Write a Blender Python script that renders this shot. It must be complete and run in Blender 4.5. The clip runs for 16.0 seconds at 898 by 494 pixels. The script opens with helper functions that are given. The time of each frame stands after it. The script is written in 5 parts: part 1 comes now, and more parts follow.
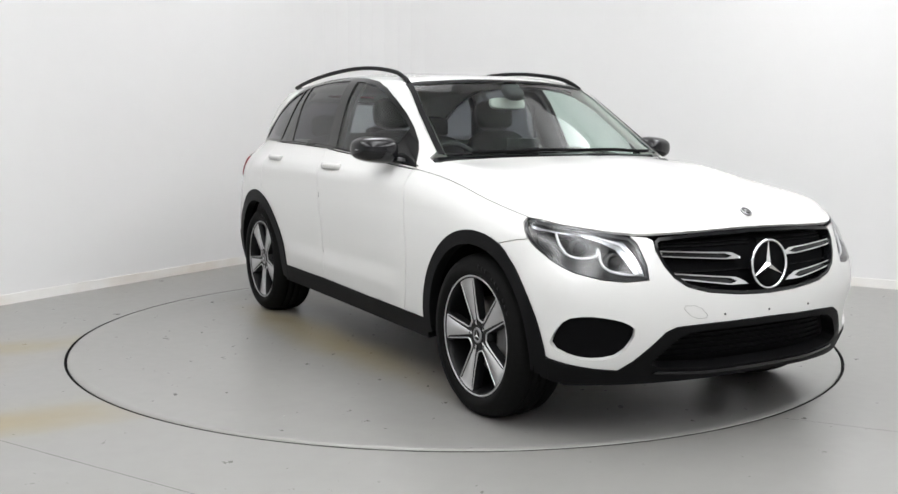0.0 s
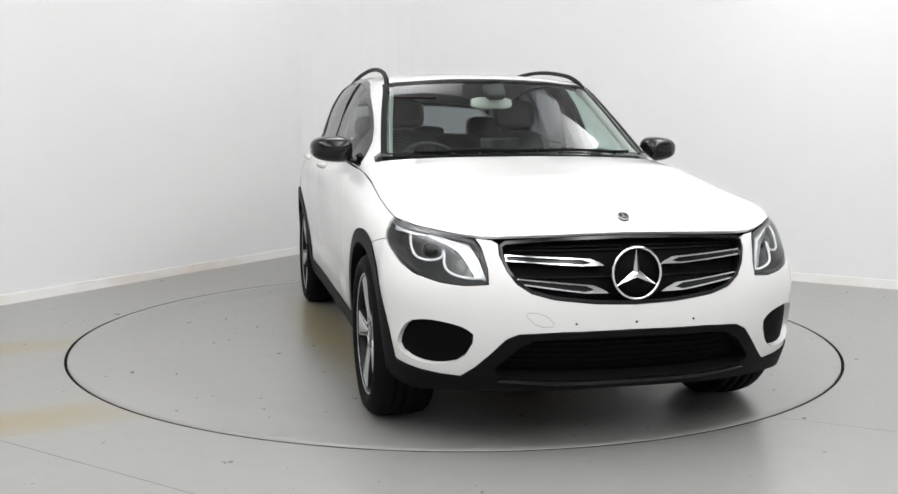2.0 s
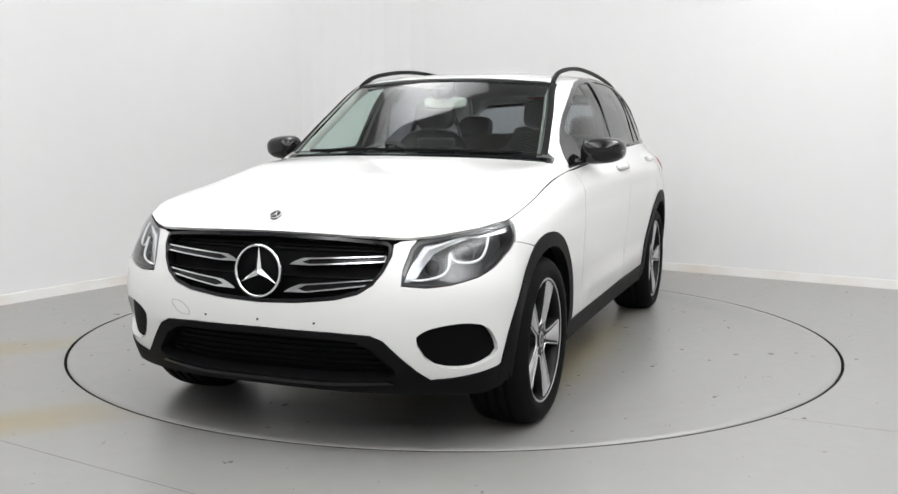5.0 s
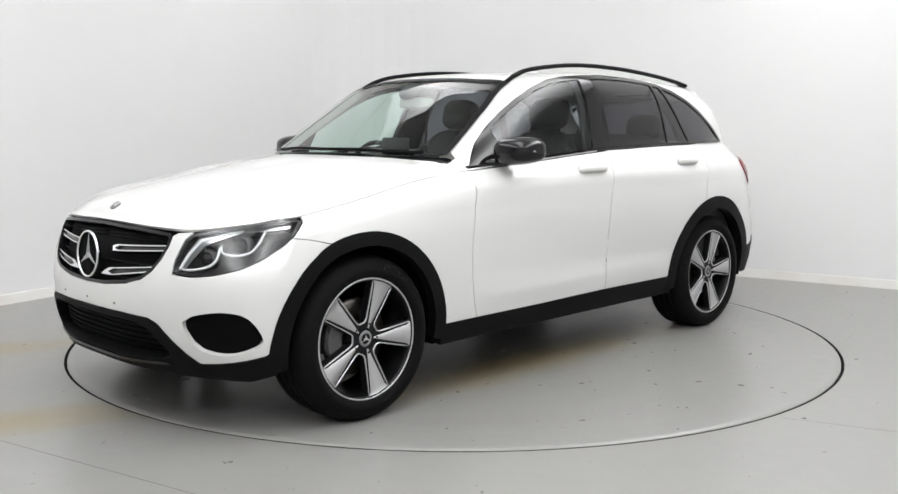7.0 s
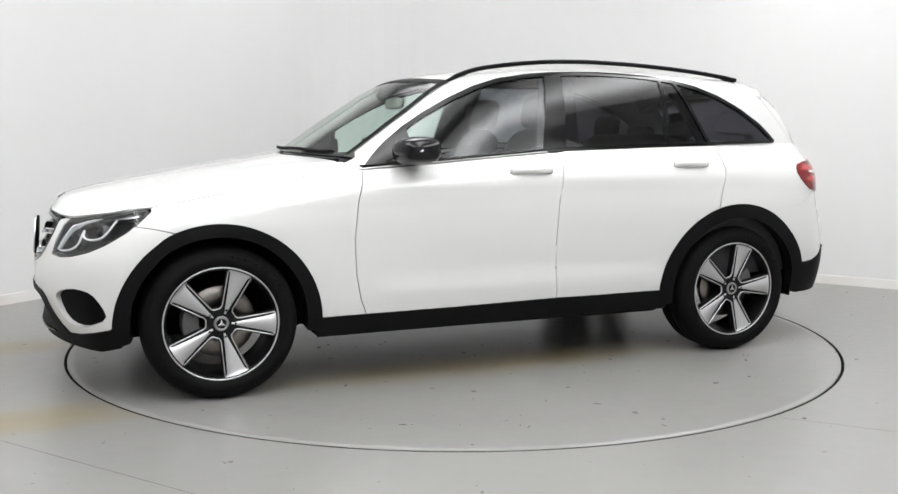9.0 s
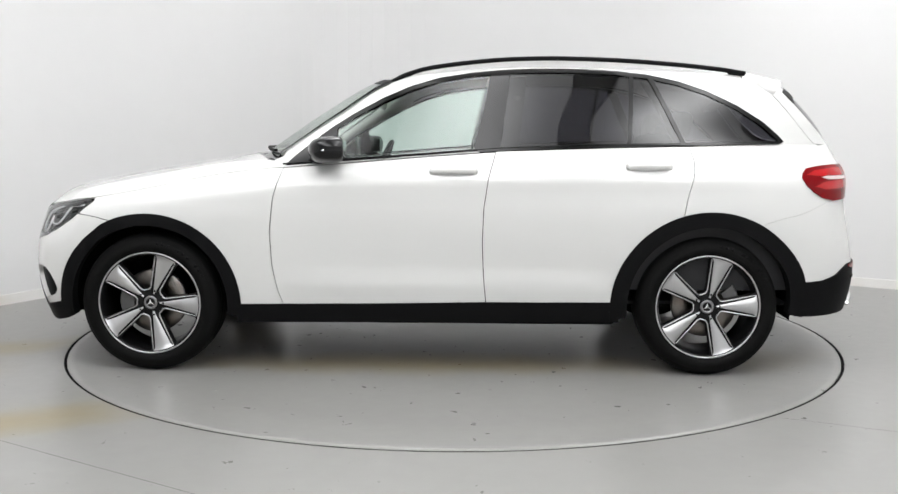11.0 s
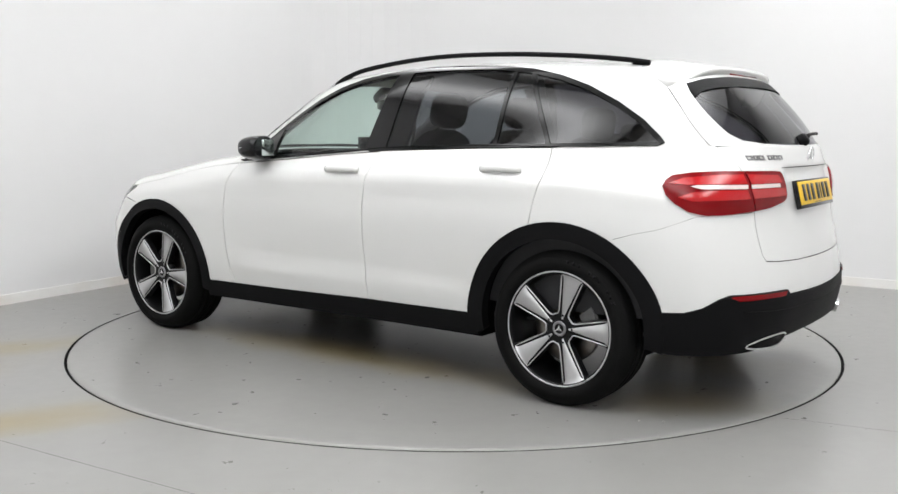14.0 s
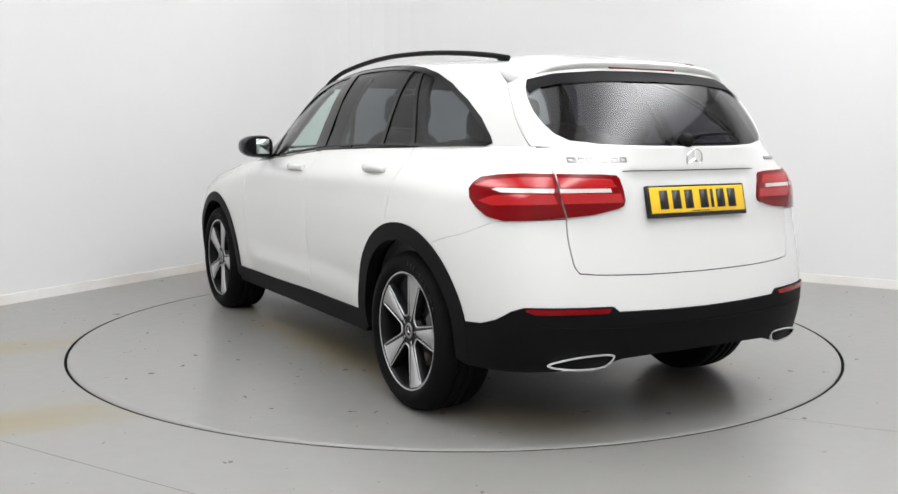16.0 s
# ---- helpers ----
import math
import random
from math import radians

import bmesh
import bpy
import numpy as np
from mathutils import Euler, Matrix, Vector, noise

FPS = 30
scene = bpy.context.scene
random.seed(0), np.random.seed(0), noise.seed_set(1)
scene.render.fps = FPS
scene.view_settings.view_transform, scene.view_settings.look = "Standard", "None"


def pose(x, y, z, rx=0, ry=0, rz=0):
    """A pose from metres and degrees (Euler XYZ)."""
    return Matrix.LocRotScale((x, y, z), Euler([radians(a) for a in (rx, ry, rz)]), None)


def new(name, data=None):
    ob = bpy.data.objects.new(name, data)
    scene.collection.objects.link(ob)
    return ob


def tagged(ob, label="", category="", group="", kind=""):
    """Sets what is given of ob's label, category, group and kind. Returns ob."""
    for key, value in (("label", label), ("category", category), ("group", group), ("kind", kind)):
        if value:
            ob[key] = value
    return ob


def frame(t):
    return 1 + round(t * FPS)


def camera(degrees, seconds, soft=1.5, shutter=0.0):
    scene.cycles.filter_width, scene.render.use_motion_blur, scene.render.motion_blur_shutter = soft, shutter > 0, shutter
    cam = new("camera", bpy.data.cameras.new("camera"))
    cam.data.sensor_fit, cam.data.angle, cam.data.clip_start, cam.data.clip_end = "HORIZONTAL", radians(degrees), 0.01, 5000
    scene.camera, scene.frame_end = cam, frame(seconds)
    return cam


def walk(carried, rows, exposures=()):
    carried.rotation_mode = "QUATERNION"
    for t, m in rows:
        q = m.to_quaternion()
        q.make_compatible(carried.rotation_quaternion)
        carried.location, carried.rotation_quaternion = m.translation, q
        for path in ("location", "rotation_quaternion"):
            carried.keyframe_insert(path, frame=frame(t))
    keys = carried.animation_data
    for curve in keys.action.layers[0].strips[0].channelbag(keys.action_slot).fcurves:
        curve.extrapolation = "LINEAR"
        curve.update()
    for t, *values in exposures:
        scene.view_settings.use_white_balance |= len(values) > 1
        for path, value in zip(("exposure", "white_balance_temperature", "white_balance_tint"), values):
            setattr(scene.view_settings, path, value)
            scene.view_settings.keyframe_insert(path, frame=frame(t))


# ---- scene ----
from mathutils.bvhtree import BVHTree
from mathutils.geometry import delaunay_2d_cdt

# ---- camera: one fixed camera on a stand ----
cam = camera(51.17, 16.0)
STAND = pose(0, 0, 1.225, 90 - 6.916, 0, 0) @ pose(0, 0, 0, 0, 0, 0.195)
walk(cam, [(0.0, STAND), (16.0, STAND)], exposures=[(0.0, 0.0), (16.0, 0.0)])

AXIS = (0.030, 5.765)          # the turntable's axis on the floor
DISC_R = 2.242
CAR_OFF = (-0.1186, -0.1131)   # the axis in the car's own plan

# ---- world and lamps ----
world = bpy.data.worlds.new("studio_world")
scene.world = world
world.use_nodes = True
world.node_tree.nodes["Background"].inputs[0].default_value = (0.9, 0.95, 1.0, 1)
world.node_tree.nodes["Background"].inputs[1].default_value = 0.3


CEIL_Z = 4.2
LIGHTS = [(-2.7, 1.2, 2.4, 9.0), (-0.1, 0.9, 2.2, 8.6), (2.7, 2.2, 2.6, 11.0), (-0.75, 7.75, 2.0, 2.4)]


# ---- materials ----
def mat(name, colour, rough=0.5, metal=0.0, coat=0.0, grain=0.0, scale=40.0, stain=0.0, stain_scale=2.0,
        stain_colour=None, bump=0.0, spec=0.5, emit=None, power=0.0):
    """A painted, moulded or metal surface with fine grain, larger wear and relief."""
    m = bpy.data.materials.new(name)
    m.use_nodes = True
    nt = m.node_tree
    b = nt.nodes["Principled BSDF"]
    b.inputs["Base Color"].default_value = (*colour, 1)
    b.inputs["Roughness"].default_value = rough
    b.inputs["Metallic"].default_value = metal
    b.inputs["Coat Weight"].default_value = coat
    b.inputs["Coat Roughness"].default_value = 0.03
    b.inputs["Specular IOR Level"].default_value = spec
    if emit:
        b.inputs["Emission Color"].default_value = (*emit, 1)
        b.inputs["Emission Strength"].default_value = power
    co = nt.nodes.new("ShaderNodeTexCoord")
    last = None
    if grain or stain:
        n1 = nt.nodes.new("ShaderNodeTexNoise")
        n1.inputs["Scale"].default_value, n1.inputs["Detail"].default_value = scale, 4
        nt.links.new(co.outputs["Object"], n1.inputs["Vector"])
        hsv = nt.nodes.new("ShaderNodeMix")
        hsv.data_type, hsv.blend_type = "RGBA", "MIX"
        lo = tuple(max(0.0, c * (1 - grain)) for c in colour)
        hi = tuple(min(1.0, c * (1 + grain)) for c in colour)
        hsv.inputs[6].default_value, hsv.inputs[7].default_value = (*lo, 1), (*hi, 1)
        nt.links.new(n1.outputs["Fac"], hsv.inputs[0])
        last = hsv.outputs[2]
        if stain:
            n2 = nt.nodes.new("ShaderNodeTexNoise")
            n2.inputs["Scale"].default_value, n2.inputs["Detail"].default_value = stain_scale, 6
            nt.links.new(co.outputs["Object"], n2.inputs["Vector"])
            ramp = nt.nodes.new("ShaderNodeValToRGB")
            ramp.color_ramp.elements[0].position, ramp.color_ramp.elements[1].position = 0.48, 0.75
            ramp.color_ramp.elements[0].color = (0, 0, 0, 1)
            ramp.color_ramp.elements[1].color = (stain, stain, stain, 1)
            nt.links.new(n2.outputs["Fac"], ramp.inputs[0])
            mx = nt.nodes.new("ShaderNodeMix")
            mx.data_type = "RGBA"
            nt.links.new(ramp.outputs[0], mx.inputs[0])
            nt.links.new(last, mx.inputs[6])
            mx.inputs[7].default_value = (*(stain_colour or tuple(c * 0.6 for c in colour)), 1)
            last = mx.outputs[2]
        nt.links.new(last, b.inputs["Base Color"])
    if bump:
        n3 = nt.nodes.new("ShaderNodeTexNoise")
        n3.inputs["Scale"].default_value, n3.inputs["Detail"].default_value = scale * 3, 3
        nt.links.new(co.outputs["Object"], n3.inputs["Vector"])
        bp = nt.nodes.new("ShaderNodeBump")
        bp.inputs["Strength"].default_value, bp.inputs["Distance"].default_value = bump, 0.002
        nt.links.new(n3.outputs["Fac"], bp.inputs["Height"])
        nt.links.new(bp.outputs["Normal"], b.inputs["Normal"])
    return m


def glass(name, tint, ior=1.5, rough=0.0):
    """A thin pane: it lets tinted light through and mirrors by its Fresnel gloss."""
    m = bpy.data.materials.new(name)
    m.use_nodes = True
    nt = m.node_tree
    nt.nodes.clear()
    out = nt.nodes.new("ShaderNodeOutputMaterial")
    tr = nt.nodes.new("ShaderNodeBsdfTransparent")
    tr.inputs[0].default_value = (*tint, 1)
    gl = nt.nodes.new("ShaderNodeBsdfGlossy")
    gl.inputs["Roughness"].default_value = rough
    lw = nt.nodes.new("ShaderNodeLayerWeight")
    lw.inputs["Blend"].default_value = 0.5
    pw = nt.nodes.new("ShaderNodeMath")
    pw.operation = "POWER"
    pw.inputs[1].default_value = 5.0
    nt.links.new(lw.outputs["Facing"], pw.inputs[0])
    fr = nt.nodes.new("ShaderNodeMath")
    fr.operation = "MULTIPLY_ADD"
    fr.inputs[1].default_value, fr.inputs[2].default_value = 0.93, 0.058
    nt.links.new(pw.outputs[0], fr.inputs[0])
    mx = nt.nodes.new("ShaderNodeMixShader")
    nt.links.new(fr.outputs[0], mx.inputs[0])
    nt.links.new(tr.outputs[0], mx.inputs[1])
    nt.links.new(gl.outputs[0], mx.inputs[2])
    nt.links.new(mx.outputs[0], out.inputs[0])
    return m


PAINT = mat("white_car_paint", (0.66, 0.66, 0.648), 0.35, coat=1.0, grain=0.012, scale=300)
CLAD = mat("black_moulded_plastic", (0.0045, 0.0045, 0.005), 0.55, grain=0.25, scale=120, bump=0.15, spec=0.09)
GLOSS = mat("gloss_black_plastic", (0.006, 0.006, 0.007), 0.08, grain=0.1, scale=30, spec=0.4)
PIANO = mat("black_window_trim", (0.005, 0.005, 0.0055), 0.1, grain=0.1, scale=30, spec=0.35)
DARK = mat("dark_inner_shell", (0.0035, 0.0035, 0.0035), 0.8, grain=0.2, scale=20, spec=0.05)
MESHBLK = mat("black_grille_mesh", (0.0025, 0.0025, 0.003), 0.6, grain=0.3, scale=200, spec=0.06)
CHROME = mat("chrome", (0.82, 0.83, 0.84), 0.08, metal=1.0, grain=0.02, scale=60)
BADGE = mat("grey_badge_chrome", (0.33, 0.33, 0.34), 0.3, metal=0.9, grain=0.05, scale=90)
SATIN = mat("machined_alloy", (0.56, 0.56, 0.57), 0.40, metal=0.9, grain=0.05, scale=90)
ALLOYBLK = mat("black_painted_alloy", (0.005, 0.005, 0.0055), 0.35, spec=0.2, grain=0.1, scale=60)
RUBBER = mat("tyre_rubber", (0.005, 0.005, 0.005), 0.7, grain=0.3, scale=60, bump=0.2, spec=0.08)
STEEL = mat("brake_steel", (0.22, 0.205, 0.19), 0.35, metal=1.0, grain=0.2, scale=50, stain=0.5, stain_scale=12,
            stain_colour=(0.16, 0.09, 0.05))
CAST = mat("cast_iron_grey", (0.12, 0.12, 0.12), 0.6, metal=0.4, grain=0.2, scale=40)
GLASS = glass("clear_green_glass", (0.80, 0.90, 0.86))
TINT = glass("privacy_glass", (0.16, 0.16, 0.185))
REARTINT = glass("rear_window_glass", (0.30, 0.30, 0.33))
LENS = glass("headlamp_lens", (0.90, 0.91, 0.92))
REDLENS = mat("red_lamp_lens", (0.17, 0.002, 0.004), 0.12, spec=0.2, coat=0.05, grain=0.15, scale=14)
REDBRIGHT = mat("bright_red_lamp_bar", (0.42, 0.006, 0.009), 0.15, coat=0.4, grain=0.1, scale=20)
WHITELENS = mat("clear_lamp_strip", (0.75, 0.60, 0.58), 0.15, coat=1.0, grain=0.08, scale=60)
REFLECT = mat("lamp_reflector", (0.62, 0.63, 0.65), 0.15, metal=1.0, grain=0.1, scale=30)
LAMPBLK = mat("lamp_housing_dark", (0.013, 0.013, 0.014), 0.3, grain=0.2, scale=40)
LIGHTGUIDE = mat("white_light_guide", (0.85, 0.86, 0.87), 0.2, coat=0.5, grain=0.02)
SEATFAB = mat("black_seat_leather", (0.011, 0.011, 0.012), 0.5, grain=0.3, scale=30, bump=0.2)
DASHMAT = mat("charcoal_dashboard", (0.015, 0.015, 0.017), 0.65, grain=0.2, scale=60, bump=0.15)
LINING = mat("light_roof_lining", (0.55, 0.54, 0.51), 0.9, grain=0.05, scale=80)
PLATEYEL = mat("yellow_plate", (0.80, 0.50, 0.02), 0.35, grain=0.04, scale=30)
PLATEBLK = mat("plate_black_bar", (0.012, 0.012, 0.012), 0.4, grain=0.1)
MIRRORGLASS = mat("mirror_glass", (0.45, 0.50, 0.48), 0.02, metal=1.0)
WALLPAINT = mat("white_wall_paint", (0.725, 0.722, 0.720), 0.75, grain=0.012, scale=6, stain=0.10, stain_scale=0.8,
                stain_colour=(0.74, 0.72, 0.70), bump=0.05, spec=0.2)
SKIRTMAT = mat("worn_white_skirting", (0.78, 0.77, 0.75), 0.6, grain=0.03, scale=12, stain=0.6, stain_scale=1.6,
               stain_colour=(0.60, 0.50, 0.40), spec=0.25)
CEILMAT = mat("white_ceiling_paint", (0.78, 0.78, 0.78), 0.85, grain=0.02, scale=5)
FRAMEMAT = mat("white_lamp_frame", (0.7, 0.7, 0.7), 0.5, grain=0.02)
SCUFF = mat("pale_scuff", (0.36, 0.355, 0.34), 0.5, grain=0.2, scale=60)
TOWLINE = mat("fine_paint_seam", (0.32, 0.32, 0.31), 0.5, grain=0.1, scale=60)
# for the floor joints, and for the shade painted under the tailgate's ledge
SEAM_AND_SHADE = mat("dark_joint_and_ledge_shade", (0.10, 0.10, 0.095), 0.7, grain=0.2, scale=20)
FLAKE = mat("loose_paint_flake", (0.13, 0.13, 0.125), 0.5, grain=0.1, scale=60)


def diffuser_mat(name, base, peak, spread):
    """A stretched diffuser with a tube behind its middle line: brightest there, fading to both sides."""
    m = bpy.data.materials.new(name)
    m.use_nodes = True
    nt = m.node_tree
    b = nt.nodes["Principled BSDF"]
    b.inputs["Base Color"].default_value = (0.8, 0.8, 0.8, 1)
    b.inputs["Emission Color"].default_value = (0.985, 0.99, 1.0, 1)
    co = nt.nodes.new("ShaderNodeTexCoord")
    sep = nt.nodes.new("ShaderNodeSeparateXYZ")
    nt.links.new(co.outputs["Object"], sep.inputs[0])
    steps = [("MULTIPLY", 1.0 / spread), ("POWER", 2.0), ("MULTIPLY", -1.0), ("EXPONENT", 0.0), ("MULTIPLY", peak), ("ADD", base)]
    last = nt.nodes.new("ShaderNodeMath")
    last.operation = "ABSOLUTE"
    nt.links.new(sep.outputs[0], last.inputs[0])
    for op, val in steps:
        n = nt.nodes.new("ShaderNodeMath")
        n.operation = op
        nt.links.new(last.outputs[0], n.inputs[0])
        n.inputs[1].default_value = val
        last = n
    nt.links.new(last.outputs[0], b.inputs["Emission Strength"])
    return m


LAMPGLOW = diffuser_mat("lit_diffuser", 0.90, 5.3, 0.56)
LAMPGLOW_EAST = diffuser_mat("bright_lit_diffuser", 1.0, 7.4, 0.56)


def floor_mat(name, streaks):
    """Grey floor paint, worn glossy, with rust-brown water streaks of the places given (x, y, length, width, turn)."""
    m = bpy.data.materials.new(name)
    m.use_nodes = True
    nt = m.node_tree
    b = nt.nodes["Principled BSDF"]
    b.inputs["Roughness"].default_value = 0.3
    co = nt.nodes.new("ShaderNodeTexCoord")

    def noise_node(scale, detail, rough=0.55):
        n = nt.nodes.new("ShaderNodeTexNoise")
        n.inputs["Scale"].default_value, n.inputs["Detail"].default_value, n.inputs["Roughness"].default_value = scale, detail, rough
        nt.links.new(co.outputs["Object"], n.inputs["Vector"])
        return n

    def mix(fac, a, c):
        x = nt.nodes.new("ShaderNodeMix")
        x.data_type = "RGBA"
        nt.links.new(fac, x.inputs[0])
        for sock, val in ((6, a), (7, c)):
            if isinstance(val, tuple):
                x.inputs[sock].default_value = (*val, 1)
            else:
                nt.links.new(val, x.inputs[sock])
        return x.outputs[2]

    col = mix(noise_node(9, 5).outputs["Fac"], (0.220, 0.218, 0.210), (0.270, 0.268, 0.258))
    col = mix(noise_node(1.1, 3).outputs["Fac"], (0.222, 0.219, 0.207), col)
    for sx, sy, sl, sw, sa, amount in streaks:
        mp = nt.nodes.new("ShaderNodeMapping")
        mp.vector_type = "TEXTURE"
        mp.inputs["Location"].default_value = (sx, sy, 0)
        mp.inputs["Rotation"].default_value = (0, 0, radians(sa))
        mp.inputs["Scale"].default_value = (sl, sw, 1)
        nt.links.new(co.outputs["Object"], mp.inputs[0])
        wob = nt.nodes.new("ShaderNodeMix")
        wob.data_type, wob.blend_type = "RGBA", "LINEAR_LIGHT"
        wob.inputs[0].default_value = 0.35
        nt.links.new(mp.outputs[0], wob.inputs[6])
        nt.links.new(noise_node(3, 2).outputs["Color"], wob.inputs[7])
        gr = nt.nodes.new("ShaderNodeTexGradient")
        gr.gradient_type = "SPHERICAL"
        nt.links.new(wob.outputs[2], gr.inputs[0])
        ramp = nt.nodes.new("ShaderNodeValToRGB")
        ramp.color_ramp.elements[0].position, ramp.color_ramp.elements[1].position = 0.0, 0.75
        ramp.color_ramp.elements[1].color = (amount, amount, amount, 1)
        nt.links.new(gr.outputs["Fac"], ramp.inputs[0])
        col = mix(ramp.outputs[0], col, (0.225, 0.187, 0.103))
    nt.links.new(col, b.inputs["Base Color"])
    rr = nt.nodes.new("ShaderNodeMapRange")
    rr.inputs["To Min"].default_value, rr.inputs["To Max"].default_value = 0.25, 0.33
    nt.links.new(noise_node(14, 4).outputs["Fac"], rr.inputs[0])
    nt.links.new(rr.outputs[0], b.inputs["Roughness"])
    bp = nt.nodes.new("ShaderNodeBump")
    bp.inputs["Strength"].default_value, bp.inputs["Distance"].default_value = 0.04, 0.001
    nt.links.new(noise_node(30, 3).outputs["Fac"], bp.inputs["Height"])
    nt.links.new(bp.outputs["Normal"], b.inputs["Normal"])
    return m


FLOORMAT = floor_mat("grey_floor_paint", [(-2.62, 5.18, 0.95, 0.24, 30, 0.9), (-1.98, 3.80, 0.95, 0.24, 24, 0.95), (-2.9, 4.5, 0.9, 0.4, 30, 0.45), (2.6, 3.5, 1.0, 0.3, -20, 0.2)])
DISCMAT = floor_mat("grey_turntable_paint", [(0.15, 0.80, 1.7, 0.30, 0, 0.9), (-0.2, -0.75, 1.7, 0.28, 4, 0.85), (1.3, 0.1, 0.7, 0.6, 0, 0.5), (-1.7, 0.6, 0.5, 0.35, 40, 0.7), (-1.5, -0.2, 0.6, 0.4, 10, 0.5)])


# ---- mesh helpers ----
def mesh_ob(name, verts, faces, material, parent=None, label="", smooth=True, normals=None):
    me = bpy.data.meshes.new(name)
    me.from_pydata([tuple(v) for v in verts], [], [tuple(f) for f in faces])
    me.update()
    if smooth:
        me.polygons.foreach_set("use_smooth", [True] * len(me.polygons))
    if normals is not None:
        me.normals_split_custom_set_from_vertices([tuple(n) for n in normals])
    for m in (material if isinstance(material, (list, tuple)) else [material]):
        me.materials.append(m)
    ob = new(name, me)
    if parent is not None:
        ob.parent = parent
    if label:
        tagged(ob, label)
    return ob


def part(name, bm, material, parent, label="", smooth=True):
    """Links a bmesh as one mesh object under a thing or a part."""
    me = bpy.data.meshes.new(name)
    bm.normal_update()
    bm.to_mesh(me)
    bm.free()
    if smooth:
        me.polygons.foreach_set("use_smooth", [True] * len(me.polygons))
    me.materials.append(material)
    ob = new(name, me)
    if parent is not None:
        ob.parent = parent
    if label:
        tagged(ob, label)
    return ob


def box_bm(x0, x1, y0, y1, z0, z1, bevel=0.0, seg=2):
    bm = bmesh.new()
    bmesh.ops.create_cube(bm, size=1.0, matrix=Matrix.Translation(((x0 + x1) / 2, (y0 + y1) / 2, (z0 + z1) / 2))
                          @ Matrix.Diagonal((x1 - x0, y1 - y0, z1 - z0, 1)))
    if bevel:
        bmesh.ops.bevel(bm, geom=bm.edges[:], offset=bevel, segments=seg, affect="EDGES", profile=0.5)
    return bm


def lathe(profile, seg=64, close=True):
    """Vertices and faces of a turned shape round the y axis, from (radius, y) pairs."""
    n = len(profile)
    verts, faces = [], []
    for k in range(seg):
        a = 2 * math.pi * k / seg
        for r, y in profile:
            verts.append((r * math.cos(a), y, r * math.sin(a)))
    for k in range(seg):
        k2 = (k + 1) % seg
        for i in range(n - 1 + (1 if close else 0)):
            i2 = (i + 1) % n
            faces.append((k * n + i, k * n + i2, k2 * n + i2, k2 * n + i))
    return verts, faces


def tube(points, radius, seg=8, flat=1.0, up=(0, 0, 1)):
    """A bar swept along points; flat squeezes its section upright."""
    pts = [Vector(p) for p in points]
    verts, faces = [], []
    for i, p in enumerate(pts):
        d = (pts[min(i + 1, len(pts) - 1)] - pts[max(i - 1, 0)]).normalized()
        s = d.cross(Vector(up)).normalized()
        u = s.cross(d).normalized()
        for k in range(seg):
            a = 2 * math.pi * k / seg
            verts.append(p + s * (math.cos(a) * radius) + u * (math.sin(a) * radius * flat))
    for i in range(len(pts) - 1):
        for k in range(seg):
            k2 = (k + 1) % seg
            faces.append((i * seg + k, i * seg + k2, (i + 1) * seg + k2, (i + 1) * seg + k))
    faces.append(tuple(reversed(range(seg))))
    faces.append(tuple(range((len(pts) - 1) * seg, len(pts) * seg)))
    return verts, faces


# ---- the room ----
WALL_H, WALL_T = CEIL_Z, 0.2
LEFT_DIR, RIGHT_DIR = Vector((0.497, 0.868)), Vector((0.843, -0.538))
CORNER = Vector((-1.03, 10.33))


def wall_line():
    """The plan of the two walls behind the turntable, with a coved corner."""
    r = 1.1
    a, b = CORNER - LEFT_DIR * r, CORNER + RIGHT_DIR * r
    pts = [CORNER - LEFT_DIR * 14.5]
    for k in range(13):
        t = k / 12
        pts.append(a * (1 - t) ** 2 + CORNER * 2 * t * (1 - t) + b * t * t)
    pts.append(CORNER + RIGHT_DIR * 9.0)
    return pts


def wall_strip(name, pts, z0, z1, offset, thick, material):
    """An upright strip of a given thickness along a plan line, offset towards the room."""
    verts, faces = [], []
    for i, p in enumerate(pts):
        d = (pts[min(i + 1, len(pts) - 1)] - pts[max(i - 1, 0)]).normalized()
        n = Vector((d.y, -d.x))
        for off, z in ((offset, z0), (offset, z1), (offset - thick, z1), (offset - thick, z0)):
            q = p + n * off
            verts.append((q.x, q.y, z))
    for i in range(len(pts) - 1):
        for k in range(4):
            k2 = (k + 1) % 4
            faces.append((i * 4 + k, (i + 1) * 4 + k, (i + 1) * 4 + k2, i * 4 + k2))
    faces.append((3, 2, 1, 0))
    e = 4 * (len(pts) - 1)
    faces.append((e, e + 1, e + 2, e + 3))
    ob = mesh_ob(name, verts, faces, material, smooth=False)
    return tagged(ob, kind="structure")


